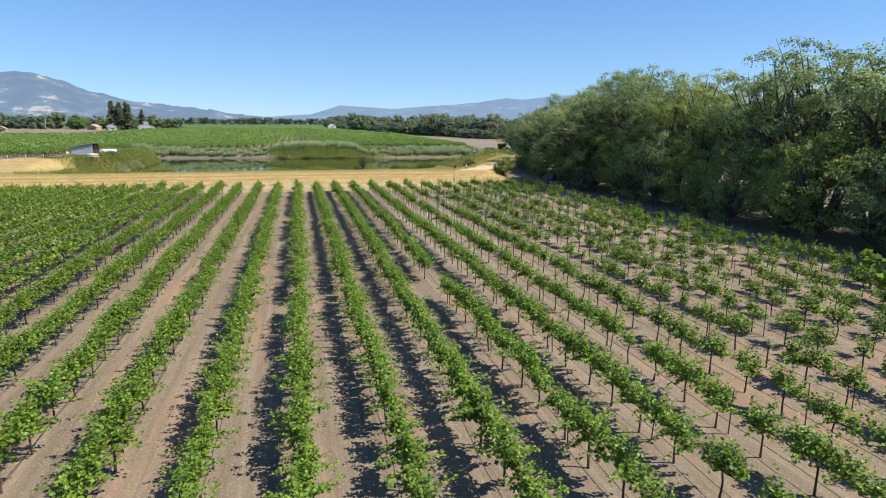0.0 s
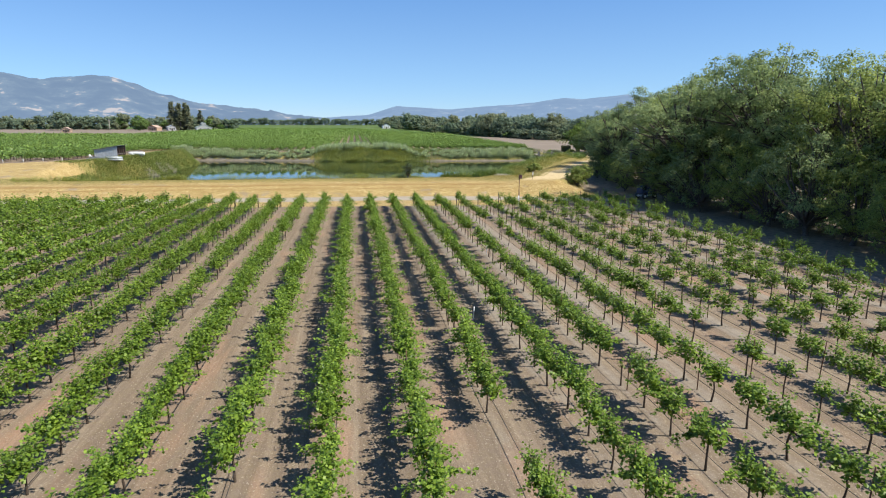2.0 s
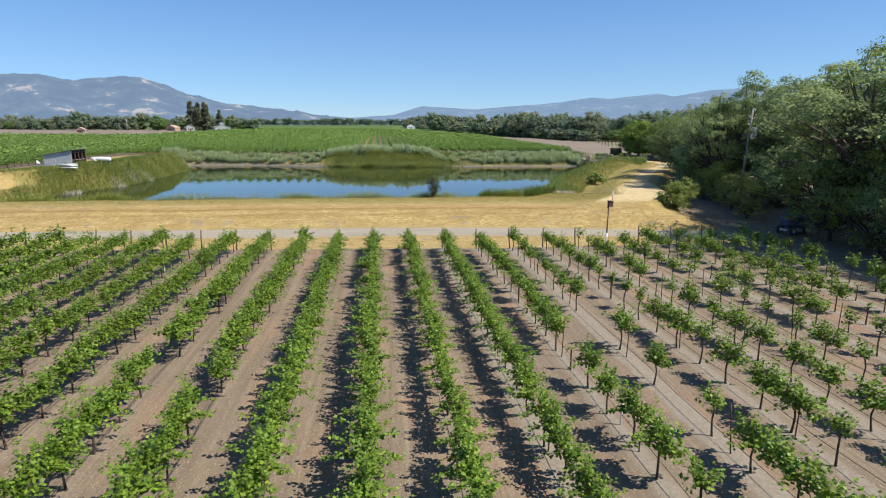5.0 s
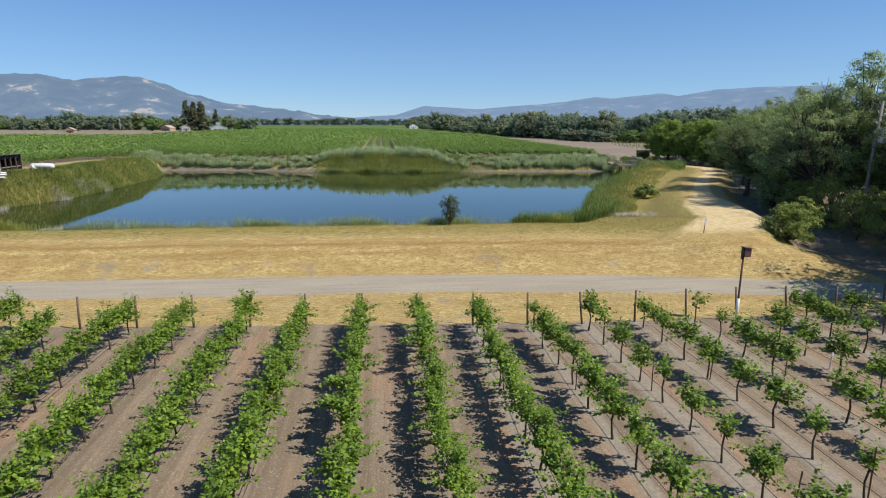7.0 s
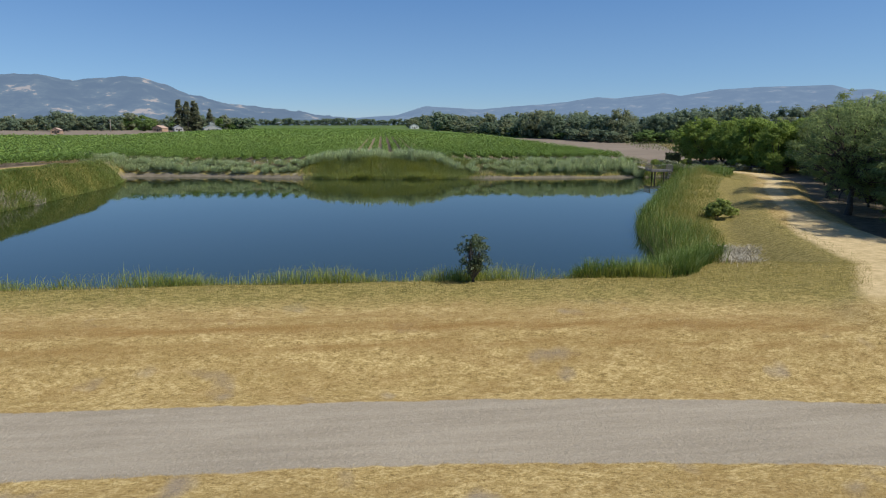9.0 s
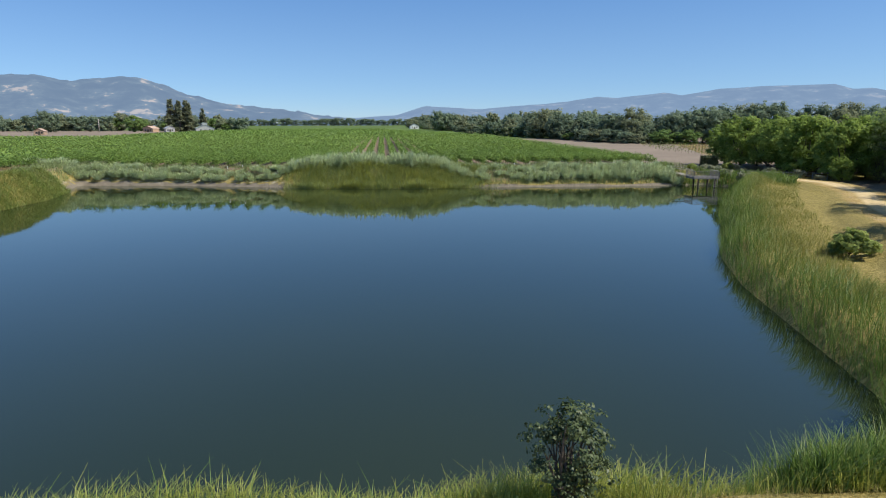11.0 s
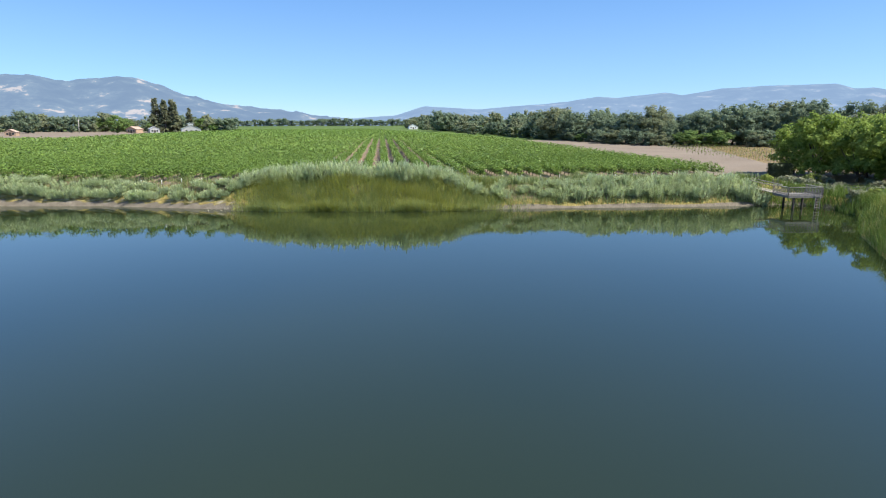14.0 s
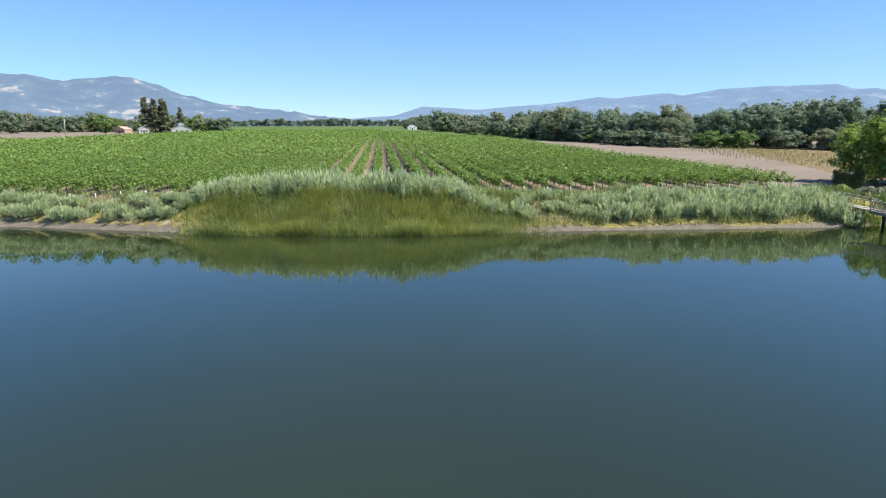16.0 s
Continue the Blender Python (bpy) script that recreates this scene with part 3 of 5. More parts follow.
# ---- trees ----
def grow_tree(rng, tall, spread, leaves, leaf, bole=0.25, lobes=12, lean=0.1, round_top=0.75, density=6, low=0.35, twigs=2, sides=6, flat=0.75, hearts=0.0, lump=1.0):
    """Meshes of a trunk with limbs and a crown of many leaves, standing at the origin."""
    base = tall * bole
    cz, rz, rxy = tall * (low + 1) / 2, tall * (1 - low) / 2, spread / 2
    centres = []
    while len(centres) < lobes:
        v = rng.uniform(-1, 1, 3)
        if 0.45 < np.linalg.norm(v) < 1 and (len(centres) == 0 or min(np.linalg.norm(v - c) for c in centres) > (0.32 if lobes < 30 else 0.24)):
            centres.append(v)
        elif rng.random() < 0.02:
            centres.append(v * 0.7)
    C = np.array(centres) * np.array([rxy, rxy, rz]) * round_top + np.array([0, 0, cz])
    C[:, 2] = np.maximum(C[:, 2], tall * low)
    R = (rng.uniform(0.2, 0.34, lobes) * rxy + 0.05 * tall) * lump
    sway = rng.normal(0, lean, 2) * base
    fork = np.array([sway[0], sway[1], base])
    r0 = 0.026 * tall + 0.02
    paths = [(np.array([[0, 0, -0.3], fork * [0.3, 0.6, 0.35], fork * [0.8, 0.5, 0.7], fork]), np.array([1.35, 1.0, 0.85, 0.75]) * r0)]
    for c in C[: lobes if twigs else 7]:
        mid = (fork + c) / 2 + rng.normal(0, 0.06 * spread, 3) + np.array([0, 0, 0.05 * tall])
        t = np.linspace(0, 1, 6)[:, None]
        p = fork * (1 - t) ** 2 + 2 * mid * t * (1 - t) + c * t ** 2
        paths.append((p, r0 * np.linspace(0.55, 0.08, 6)))
        for _ in range(twigs):
            e = c + unit(rng, 1)[0] * rxy * 0.3
            paths.append((np.array([p[3], (p[3] + e) / 2 + rng.normal(0, 0.05 * rxy, 3), e]), r0 * np.array([0.2, 0.12, 0.03])))
    tv, tf = tube_arrays(paths, sides)
    # clumps on the lobes, leaves on the clumps
    cc, cr, who = [], [], []
    for i, (c, r) in enumerate(zip(C, R)):
        for _ in range(density):
            u = unit(rng, 1)[0]
            u[2] = u[2] * 0.75 + 0.2
            cc.append(c + u * r * rng.uniform(0.6, 1.0) * np.array([1, 1, flat + 0.15]))
            cr.append(r * rng.uniform(0.3, 0.52))
            who.append(i)
    cc, cr, who = np.array(cc), np.array(cr), np.array(who)
    pick = rng.choice(len(cc), leaves, p=cr ** 2 / np.sum(cr ** 2))
    u = unit(rng, leaves)
    u[:, 2] = np.where(rng.random(leaves) < 0.6, np.abs(u[:, 2]), u[:, 2])
    pos = cc[pick] + u * (cr[pick] * rng.uniform(0.35, 1.1, leaves))[:, None] * np.array([1, 1, flat])
    lobe = pos - C[who[pick]]
    lobe /= np.linalg.norm(lobe, axis=1)[:, None] + 1e-6
    out = u * 0.7 + lobe * 0.7 + np.array([0, 0, 0.3]) + unit(rng, leaves) * 0.42
    along = np.cross(out, unit(rng, leaves)) + unit(rng, leaves) * 0.2
    L = leaf * rng.uniform(0.6, 1.35, leaves)
    crown = [leaf_quads(pos, along, out, L, L * rng.uniform(0.6, 0.9, leaves))]
    # dense twiggy hearts of the lobes and clumps
    if hearts:
        crown.append(lumps(rng, C, R * hearts, flat))
    return (tv, tf), joined(crown)


def ball_grid(n=3):
    """A cube pressed into a ball, all in quads."""
    V, F = [], []
    g = np.linspace(-1, 1, n + 1)
    for axis_, sign in ((0, 1), (0, -1), (1, 1), (1, -1), (2, 1), (2, -1)):
        base = len(V)
        for a in g:
            for b in g:
                p = np.zeros(3)
                p[axis_], p[(axis_ + 1) % 3], p[(axis_ + 2) % 3] = sign, a * sign, b
                V.append(p / np.linalg.norm(p))
        for i in range(n):
            for j in range(n):
                k = base + i * (n + 1) + j
                F.append((k, k + n + 1, k + n + 2, k + 1))
    return np.array(V), np.array(F)


BALL_V, BALL_F = ball_grid(3)


def lumps(rng, centres, radii, flat):
    made = []
    for c, r in zip(centres, radii):
        f = rng.normal(0, 2.2, (3, 3))
        bumpy = 1 + 0.16 * np.sin(BALL_V @ f[0] * 2 + f[1, 0]) + 0.12 * np.sin(BALL_V @ f[2] * 3 + f[1, 1])
        made.append((c + BALL_V * (bumpy * r)[:, None] * np.array([1, 1, flat]), BALL_F))
    return joined(made)


def tree_kind(name, label, category, group, bark, leaf_mat, seed, **shape):
    """A tree prototype kept out of the scene until it is copied."""
    rng = np.random.default_rng(seed)
    (tv, tf), (lv, lf) = grow_tree(rng, **shape)
    t = fast_mesh(name + "_trunk", tv, tf, [bark], None, True)
    c = fast_mesh(name + "_crown", lv, lf, [leaf_mat])
    return name, label, category, group, t, c


def plant(kind, x, y, size=1.0, turn=0.0, wide=1.0, label=""):
    name, lab, category, group, t, c = kind
    z = ground_h(x, y)
    ob = thing(name, label or lab, category, group, "", pose(x, y, z - 0.05, 0, 0, turn) @ Matrix.Diagonal((size * wide, size * wide, size, 1)))
    part("trunk", t, None, ob)
    part("crown", c, None, ob)
    return ob


def conifer_kind(name, label, seed, tall, spread, mat):
    rng = np.random.default_rng(seed)
    paths = [(np.array([[0, 0, -0.3], [0, 0, tall * 0.5], [0.1, 0, tall]]), np.array([0.03, 0.018, 0.002]) * tall)]
    pos, along = [], []
    for k in range(120):
        h = tall * (0.06 + 0.93 * rng.random() ** 0.9)
        reach = spread / 2 * (1 - h / tall) ** 0.8 * rng.uniform(0.6, 1.1) + 0.25
        a = rng.uniform(0, 2 * math.pi)
        d = np.array([math.cos(a), math.sin(a), -0.18])
        paths.append((np.array([[0, 0, h], d * reach + [0, 0, h]]), np.array([0.06, 0.01])))
        m = int(10 + 10 * reach)
        t = rng.uniform(0.15, 1.0, m)[:, None]
        pos.append(d * reach * t + np.array([0, 0, h]) + rng.normal(0, 0.22, (m, 3)))
        along.append(np.tile(d, (m, 1)) + unit(rng, m) * 0.9)
    pos, along = np.concatenate(pos), np.concatenate(along)
    L = rng.uniform(0.9, 1.7, len(pos))
    lv, lf = leaf_quads(pos, along, np.tile([0, 0, 1.0], (len(pos), 1)) + unit(rng, len(pos)) * 0.5, L, L * 0.5)
    tv, tf = tube_arrays(paths, 5)
    return name, label, "tree", "tall conifers by the barn", fast_mesh(name + "_trunk", tv, tf, [BARK], None, True), fast_mesh(name + "_crown", lv, lf, [mat])


OAKS = [tree_kind("oak_tree", "large grey-green oak with crooked grey limbs", "tree", "oaks along the vineyard edge", BARK, (OAK_LEAF, DARK_LEAF, OAK_LEAF, BAY_LEAF)[i % 4], 20 + i,
                  tall=16.0, spread=14.0, leaves=31000, leaf=0.2, bole=0.22, lobes=64, density=9, hearts=0.0, lump=0.62, low=0.1, round_top=0.9, flat=0.7) for i in range(4)]
BACK_OAKS = [tree_kind("oak_tree", "dark green oak in the wood behind the front trees", "tree", "oaks in the wood", BARK, (OAK_LEAF, BAY_LEAF)[i], 30 + i,
                       tall=16.0, spread=14.5, leaves=7000, leaf=0.55, twigs=0, sides=4, bole=0.2, lobes=44, density=8, hearts=0.4, lump=0.85, low=0.14, round_top=0.84, flat=0.6) for i in range(2)]
SHADE = [tree_kind("bay_tree", "olive green bushy tree with branches down to the ground", "tree", "trees along the vineyard edge", BARK, (BAY_LEAF, OAK_LEAF, BAY_LEAF)[i], 40 + i,
                   tall=9.0, spread=9.0, leaves=11500, leaf=0.17, twigs=1, sides=4, bole=0.1, lobes=46, density=8, hearts=0.0, lump=0.7, low=0.0, round_top=0.85) for i in range(3)]
ORCHARD = [tree_kind("walnut_tree", "bright green leafy tree with branches to the ground", "tree", "bright green grove", BARK, BRIGHT_LEAF, 60 + i,
                     tall=10.0, spread=9.0, leaves=8500, leaf=0.36, twigs=0, sides=4, bole=0.1, lobes=46, density=8, hearts=0.0, lump=0.78, low=-0.05, round_top=0.86) for i in range(3)]
FAR_TREES = [tree_kind("distant_tree", ("distant rounded dark green oak at the field edge", "distant dark green tree at the field edge", "distant olive green tree at the field edge")[i], "tree", "distant trees", BARK, (HAZED_LEAF, HAZED_LEAF, HAZED_OLIVE_LEAF)[i], 80 + i,
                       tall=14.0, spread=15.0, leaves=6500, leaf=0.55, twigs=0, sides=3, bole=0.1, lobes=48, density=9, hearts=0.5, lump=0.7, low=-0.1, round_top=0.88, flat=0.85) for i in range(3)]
WOODS = [tree_kind("distant_tree", "far off dark green tree in the line of woods", "tree", "distant woods", BARK, (HAZED_LEAF, HAZED_OLIVE_LEAF)[i], 86 + i,
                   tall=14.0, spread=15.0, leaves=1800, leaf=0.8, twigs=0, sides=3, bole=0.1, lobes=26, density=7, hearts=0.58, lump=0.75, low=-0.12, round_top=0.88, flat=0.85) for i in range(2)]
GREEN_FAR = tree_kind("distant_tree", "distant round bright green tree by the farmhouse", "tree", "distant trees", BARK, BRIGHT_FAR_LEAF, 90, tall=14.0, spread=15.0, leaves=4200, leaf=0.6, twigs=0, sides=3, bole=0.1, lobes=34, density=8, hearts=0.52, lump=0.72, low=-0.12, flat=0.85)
SHRUB = tree_kind("shrub", "rounded olive green shrub on dry grass", "shrub", "", BARK, BAY_LEAF, 95, tall=3.6, spread=5.2, leaves=7500, leaf=0.16, bole=0.08, lobes=20, density=9, low=0.0, round_top=0.85)
SCRUB = [tree_kind("scrub_bush", ("low grey-green bush on dry ground", "low green bush on dry ground")[i], "bush", "scrub by the dock", BARK, (SCRUB_LEAF, BAY_LEAF)[i], 110 + i, tall=1.7, spread=3.0, leaves=2200, leaf=0.24, twigs=0, sides=3, bole=0.08, lobes=14, density=7, low=0.0, round_top=0.85) for i in range(2)]
SAPLING = tree_kind("sapling", "dark green young tree at the pond's edge", "tree", "", BARK, SAPLING_LEAF, 97, tall=3.1, spread=1.9, leaves=3600, leaf=0.085, bole=0.06, lobes=26, density=6, low=0.0)
REDWOOD = [conifer_kind("redwood_tree", "tall brown-green pointed conifer beside the barn", 101 + i, 27.0, 10.0, HAZED_NEEDLE) for i in range(2)]

rng = np.random.default_rng(5)
# oaks along the right edge of the vineyard
CREST = [12, 38, 48, 56, 64, 72, 78, 88, 98, 111, 120, 130, 145], [17, 17.2, 18.3, 17, 15.2, 16.8, 20.0, 18.2, 16.4, 15.2, 13.5, 12.5, 12.5]


def crest(y):
    return float(np.interp(y, *CREST)) / 16.0


for k in range(14):
    y = 12 + 7.6 * k + rng.uniform(-1.5, 1.5)
    x = 52.0 + rng.uniform(-1.2, 1.6)
    x += 3.0 if y > 99 else 0
    plant(OAKS[k % 4] if y > 32 else BACK_OAKS[k % 2], x, y, crest(y) * rng.uniform(1.02, 1.08), rng.uniform(0, 360))
for k in range(11):
    y = 8 + 9.5 * k + rng.uniform(-2, 2)
    plant(BACK_OAKS[k % 2], 63 + rng.uniform(-3, 4), y, rng.uniform(0.6, 0.7) * crest(y), rng.uniform(0, 360))
# lower growth in front of them
for k in range(18):
    y = 14 + 5.2 * k + rng.uniform(-1.2, 1.2)
    if abs(y - 96.5) < 4.0:
        continue
    plant(SHADE[k % 3], 44.2 + rng.uniform(-0.9, 1.5), y, rng.uniform(0.75, 1.25) * (0.5 if y > 98 else 1), rng.uniform(0, 360))
# along the bank's track
for k in range(10):
    y = 110 + 9 * k
    x = 47.0 + 0.6 * (y - 110) + rng.uniform(-1.5, 1.5) + (9.0 if k == 0 else 0)
    plant(OAKS[(k + 1) % 4], x, y, rng.uniform(0.84, 0.92), rng.uniform(0, 360))
    plant(BACK_OAKS[k % 2], x + 12, y - 4, rng.uniform(0.6, 0.7), rng.uniform(0, 360))
    plant(SHADE[k % 3], x - 1.5 + rng.uniform(-1, 1), y + 4, rng.uniform(0.5, 0.75), rng.uniform(0, 360))
    plant(SHADE[(k + 1) % 3], x - 3.0 + rng.uniform(-1, 1), y - 1.5, rng.uniform(0.36, 0.62), rng.uniform(0, 360))
for x, y, s in ((53.0, 125.5, 0.74), (54.8, 136.5, 0.76), (62.0, 148.0, 0.76), (57.0, 131.0, 0.8)):
    plant(OAKS[1], x, y, s, 31 * x)
plant(OAKS[0], 46.3, 88.8, 1.0, 10, 1.35)
plant(OAKS[2], 56.0, 118.0, 1.02, 200)
plant(SHADE[1], 53.0, 123.5, 0.36, 120)
plant(SHADE[0], 46.5, 108.2, 0.55, 20)
plant(SHADE[2], 48.2, 113.2, 0.62, 75)
plant(SHRUB, 38.0, 105.3, 0.95, 30)
plant(SCRUB[1], 40.6, 136.2, 1.0, 50, 1.2, "leafy green bush among the reeds of the bank")
plant(SAPLING, 11.75, 109.6, 0.9, 0)
# grove by the dock
for k in range(24):
    i, j = k % 4, k // 4
    plant(ORCHARD[k % 3], 85.5 + 6.0 * i + 0.25 * j + rng.uniform(-0.8, 0.8), 190 + 7.5 * j - 2 * i + rng.uniform(-1, 1), rng.uniform(0.95, 1.15), rng.uniform(0, 360))
plant(ORCHARD[0], 82.0, 187.0, 0.42, 60)
# scrub between the dock, the hedge and the grove
for k in range(34):
    x, y = 67 + 14 * rng.random(), 188 + 26 * rng.random()
    if abs(x - 72 - 0.1 * (y - 190)) < 1.6:
        continue
    plant(SCRUB[0 if k % 3 else 1], x, y, rng.uniform(0.55, 1.05), rng.uniform(0, 360))
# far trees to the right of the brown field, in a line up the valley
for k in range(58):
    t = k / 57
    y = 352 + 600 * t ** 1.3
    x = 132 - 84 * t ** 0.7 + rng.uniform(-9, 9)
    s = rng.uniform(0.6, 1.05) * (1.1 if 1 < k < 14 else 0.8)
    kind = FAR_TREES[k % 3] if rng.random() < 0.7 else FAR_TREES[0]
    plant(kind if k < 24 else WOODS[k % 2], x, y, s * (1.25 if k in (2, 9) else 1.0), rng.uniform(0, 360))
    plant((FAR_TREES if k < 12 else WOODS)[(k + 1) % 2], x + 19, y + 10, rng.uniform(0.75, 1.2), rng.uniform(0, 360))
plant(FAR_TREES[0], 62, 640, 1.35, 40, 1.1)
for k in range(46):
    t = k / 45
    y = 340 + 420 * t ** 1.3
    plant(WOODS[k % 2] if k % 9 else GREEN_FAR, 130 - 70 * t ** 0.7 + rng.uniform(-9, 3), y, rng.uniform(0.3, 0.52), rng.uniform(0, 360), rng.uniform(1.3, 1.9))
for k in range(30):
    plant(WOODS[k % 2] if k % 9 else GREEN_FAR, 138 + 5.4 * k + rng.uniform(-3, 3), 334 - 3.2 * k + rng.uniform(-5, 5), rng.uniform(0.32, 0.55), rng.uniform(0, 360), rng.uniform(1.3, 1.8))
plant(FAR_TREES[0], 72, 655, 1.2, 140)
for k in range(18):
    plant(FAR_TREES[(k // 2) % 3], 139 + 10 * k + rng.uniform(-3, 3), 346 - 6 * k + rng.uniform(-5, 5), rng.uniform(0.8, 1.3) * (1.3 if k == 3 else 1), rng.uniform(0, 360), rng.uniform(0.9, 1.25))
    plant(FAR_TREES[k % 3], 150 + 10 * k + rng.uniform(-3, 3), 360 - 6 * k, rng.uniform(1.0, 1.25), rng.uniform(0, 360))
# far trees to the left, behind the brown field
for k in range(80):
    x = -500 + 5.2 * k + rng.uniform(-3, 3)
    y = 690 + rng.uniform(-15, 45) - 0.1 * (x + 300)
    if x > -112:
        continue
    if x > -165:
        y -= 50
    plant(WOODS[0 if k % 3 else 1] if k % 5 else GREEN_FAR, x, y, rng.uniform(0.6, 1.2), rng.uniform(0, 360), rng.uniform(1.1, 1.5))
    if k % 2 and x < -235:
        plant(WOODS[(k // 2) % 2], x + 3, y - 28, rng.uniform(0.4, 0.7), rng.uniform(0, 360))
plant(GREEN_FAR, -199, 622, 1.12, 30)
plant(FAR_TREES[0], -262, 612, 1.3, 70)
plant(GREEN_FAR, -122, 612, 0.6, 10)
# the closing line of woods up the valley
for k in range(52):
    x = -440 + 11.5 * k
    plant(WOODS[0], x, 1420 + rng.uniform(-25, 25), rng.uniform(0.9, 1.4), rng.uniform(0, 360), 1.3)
for i, (dx, dy, s) in enumerate(((-168.5, 622, 1.0), (-165, 627, 0.85), (-161.5, 621, 0.95), (-157, 625, 0.98), (-154.5, 622, 0.9), (-143, 622, 0.72))):
    plant(REDWOOD[i % 2], dx, dy, s, dx * 37 % 360, 1.25)


# ---- vines ----
def vine_mesh(rng, shoots, body, cordon, reach, tall, leaf, long_ones=2, trunk_top=0.95, per=16):
    """Arrays of a vine's trunk, its arms along the wire and its arching leafy shoots; the row runs along y."""
    bend = rng.normal(0, 0.035, 2)
    trunk = tube_arrays([(np.array([[0, 0, -0.05], [bend[0] * 0.6, bend[1] * 0.6, 0.25], [bend[0], bend[1], trunk_top * 0.6], [0, 0, trunk_top + 0.03]]), np.array([0.042, 0.033, 0.03, 0.03]))], 6)
    t = np.linspace(-1, 1, 7)
    arm = np.stack([rng.normal(0, 0.015, 7), t * cordon, trunk_top + 0.04 - 0.04 * t * t + rng.normal(0, 0.01, 7)], 1)
    arms = tube_arrays([(arm, 0.03 - 0.016 * np.abs(t))], 5)
    pos, along, facing, size, stems = [], [], [], [], []
    # leaves crowded round the arms and the foot of the shoots
    if body:
        y = rng.uniform(-1, 1, body) * cordon * 1.05
        a = rng.uniform(0, 2 * np.pi, body)
        r = np.sqrt(rng.uniform(0.05, 1.0, body)) * (1 + 0.3 * np.sin(y * 6 + rng.uniform(0, 6)))
        out = np.stack([np.cos(a), np.zeros(body), np.sin(a)], 1)
        pos.append(np.stack([0.07 + np.cos(a) * reach * 0.72 * r, y, trunk_top + tall * 0.33 + np.sin(a) * tall * 0.38 * r], 1))
        along.append(out * 0.5 + unit(rng, body) * 0.8 + np.array([0, 0, -0.4]))
        facing.append(out * 0.8 + np.array([0, 0, 0.7]) + unit(rng, body) * 0.5)
        size.append(leaf * rng.uniform(0.75, 1.25, body))
    q = np.linspace(0, 1, 6)
    for k in range(shoots + long_ones):
        far = k >= shoots
        L = rng.uniform(0.6, 1.15) if far else rng.uniform(0.55, 1.05) * tall
        side = rng.choice([-1.0, 1.0]) * rng.uniform(0.8, 1.1) if far else float(np.clip(rng.normal(0.2, 0.6), -1, 1))
        drift = rng.normal(0, 0.3)
        lift = rng.uniform(0.2, 0.75) if far else rng.uniform(0.75, 1.15)
        droop = rng.uniform(0.25, 0.5) if far else rng.uniform(0.1, 0.6) * abs(side) + 0.1
        start = np.array([rng.normal(0, 0.03), rng.uniform(-1, 1) * cordon, trunk_top + 0.05])
        wide = 0.85 if far else reach
        p = start + np.stack([side * wide * (0.75 * q + 0.25 * q * q) * (L if far else 1), drift * L * q, L * (lift * q * 1.25 - droop * q * q * 1.1)], 1)
        stems.append((p, np.linspace(0.008, 0.003, 6)))
        m = int(per * (0.6 + 0.6 * L) * (1.7 if far else 1.0))
        u = rng.uniform(0.12, 1.03, m)
        c = np.stack([np.interp(u, q, p[:, j]) for j in range(3)], 1)
        spin = unit(rng, m)
        pos.append(c + spin * 0.045)
        along.append(spin * [1, 1, 0.4] + (p[-1] - p[0]) * 0.5 + np.array([0, 0, -0.25]))
        facing.append(np.tile([0.1, 0, 1.0], (m, 1)) + unit(rng, m) * 0.6)
        size.append(leaf * ((1.25 if far else 1.15) - 0.5 * u) * rng.uniform(0.8, 1.2, m))
    pos, along, facing, L = np.concatenate(pos), np.concatenate(along), np.concatenate(facing), np.concatenate(size)
    bare = leaf_quads(pos, along, facing, L, L * 1.12, 0.14)
    leaves = joined([bare, tube_arrays(stems, 4)]) if stems else bare
    return trunk, arms, leaves, bare


def vine_set(seed, count, **shape):
    return [vine_mesh(np.random.default_rng(seed + i), **shape) for i in range(count)]


FULL = vine_set(200, 12, shoots=32, body=140, cordon=0.97, reach=0.37, tall=0.95, leaf=0.118, long_ones=9, trunk_top=0.9)
LOOSE = vine_set(230, 10, shoots=24, body=90, cordon=0.6, reach=0.42, tall=0.9, leaf=0.118, long_ones=5, trunk_top=0.92)
LIGHT = vine_set(220, 8, shoots=20, body=80, cordon=0.97, reach=0.42, tall=0.95, leaf=0.185, long_ones=9, per=8, trunk_top=0.9)
YOUNG = vine_set(260, 10, shoots=13, body=24, cordon=0.26, reach=0.5, tall=0.82, leaf=0.118, long_ones=0, trunk_top=0.98)
THIN = vine_set(320, 4, shoots=0, body=80, cordon=0.97, reach=0.6, tall=1.2, leaf=0.42, long_ones=0)
STUB = vine_set(290, 4, shoots=2, body=6, cordon=0.06, reach=0.2, tall=0.35, leaf=0.11, long_ones=0, trunk_top=0.8)


def as_meshes(kind):
    return [(fast_mesh("vine_trunk", *w, [VINE_BARK], None, True), fast_mesh("vine_arms", *a, [VINE_BARK], None, True), fast_mesh("vine_leaves", *l, [VINE_LEAF])) for w, a, l, _ in kind]


SETS = {name: (kind, as_meshes(kind)) for name, kind in (("full", FULL), ("light", LIGHT), ("loose", LOOSE), ("young", YOUNG), ("stub", STUB), ("thin", THIN))}
LABELS = {"full": "full leafy green grapevine on a trellis wire", "loose": "leafy green grapevine with a dark trunk in bare soil",
          "young": "small grapevine with a thin dark trunk in bare soil", "stub": "stunted grapevine with few leaves in bare soil"}


def row_end(x):
    return 91.6 - 0.075 * min(max(x, -40), 16)


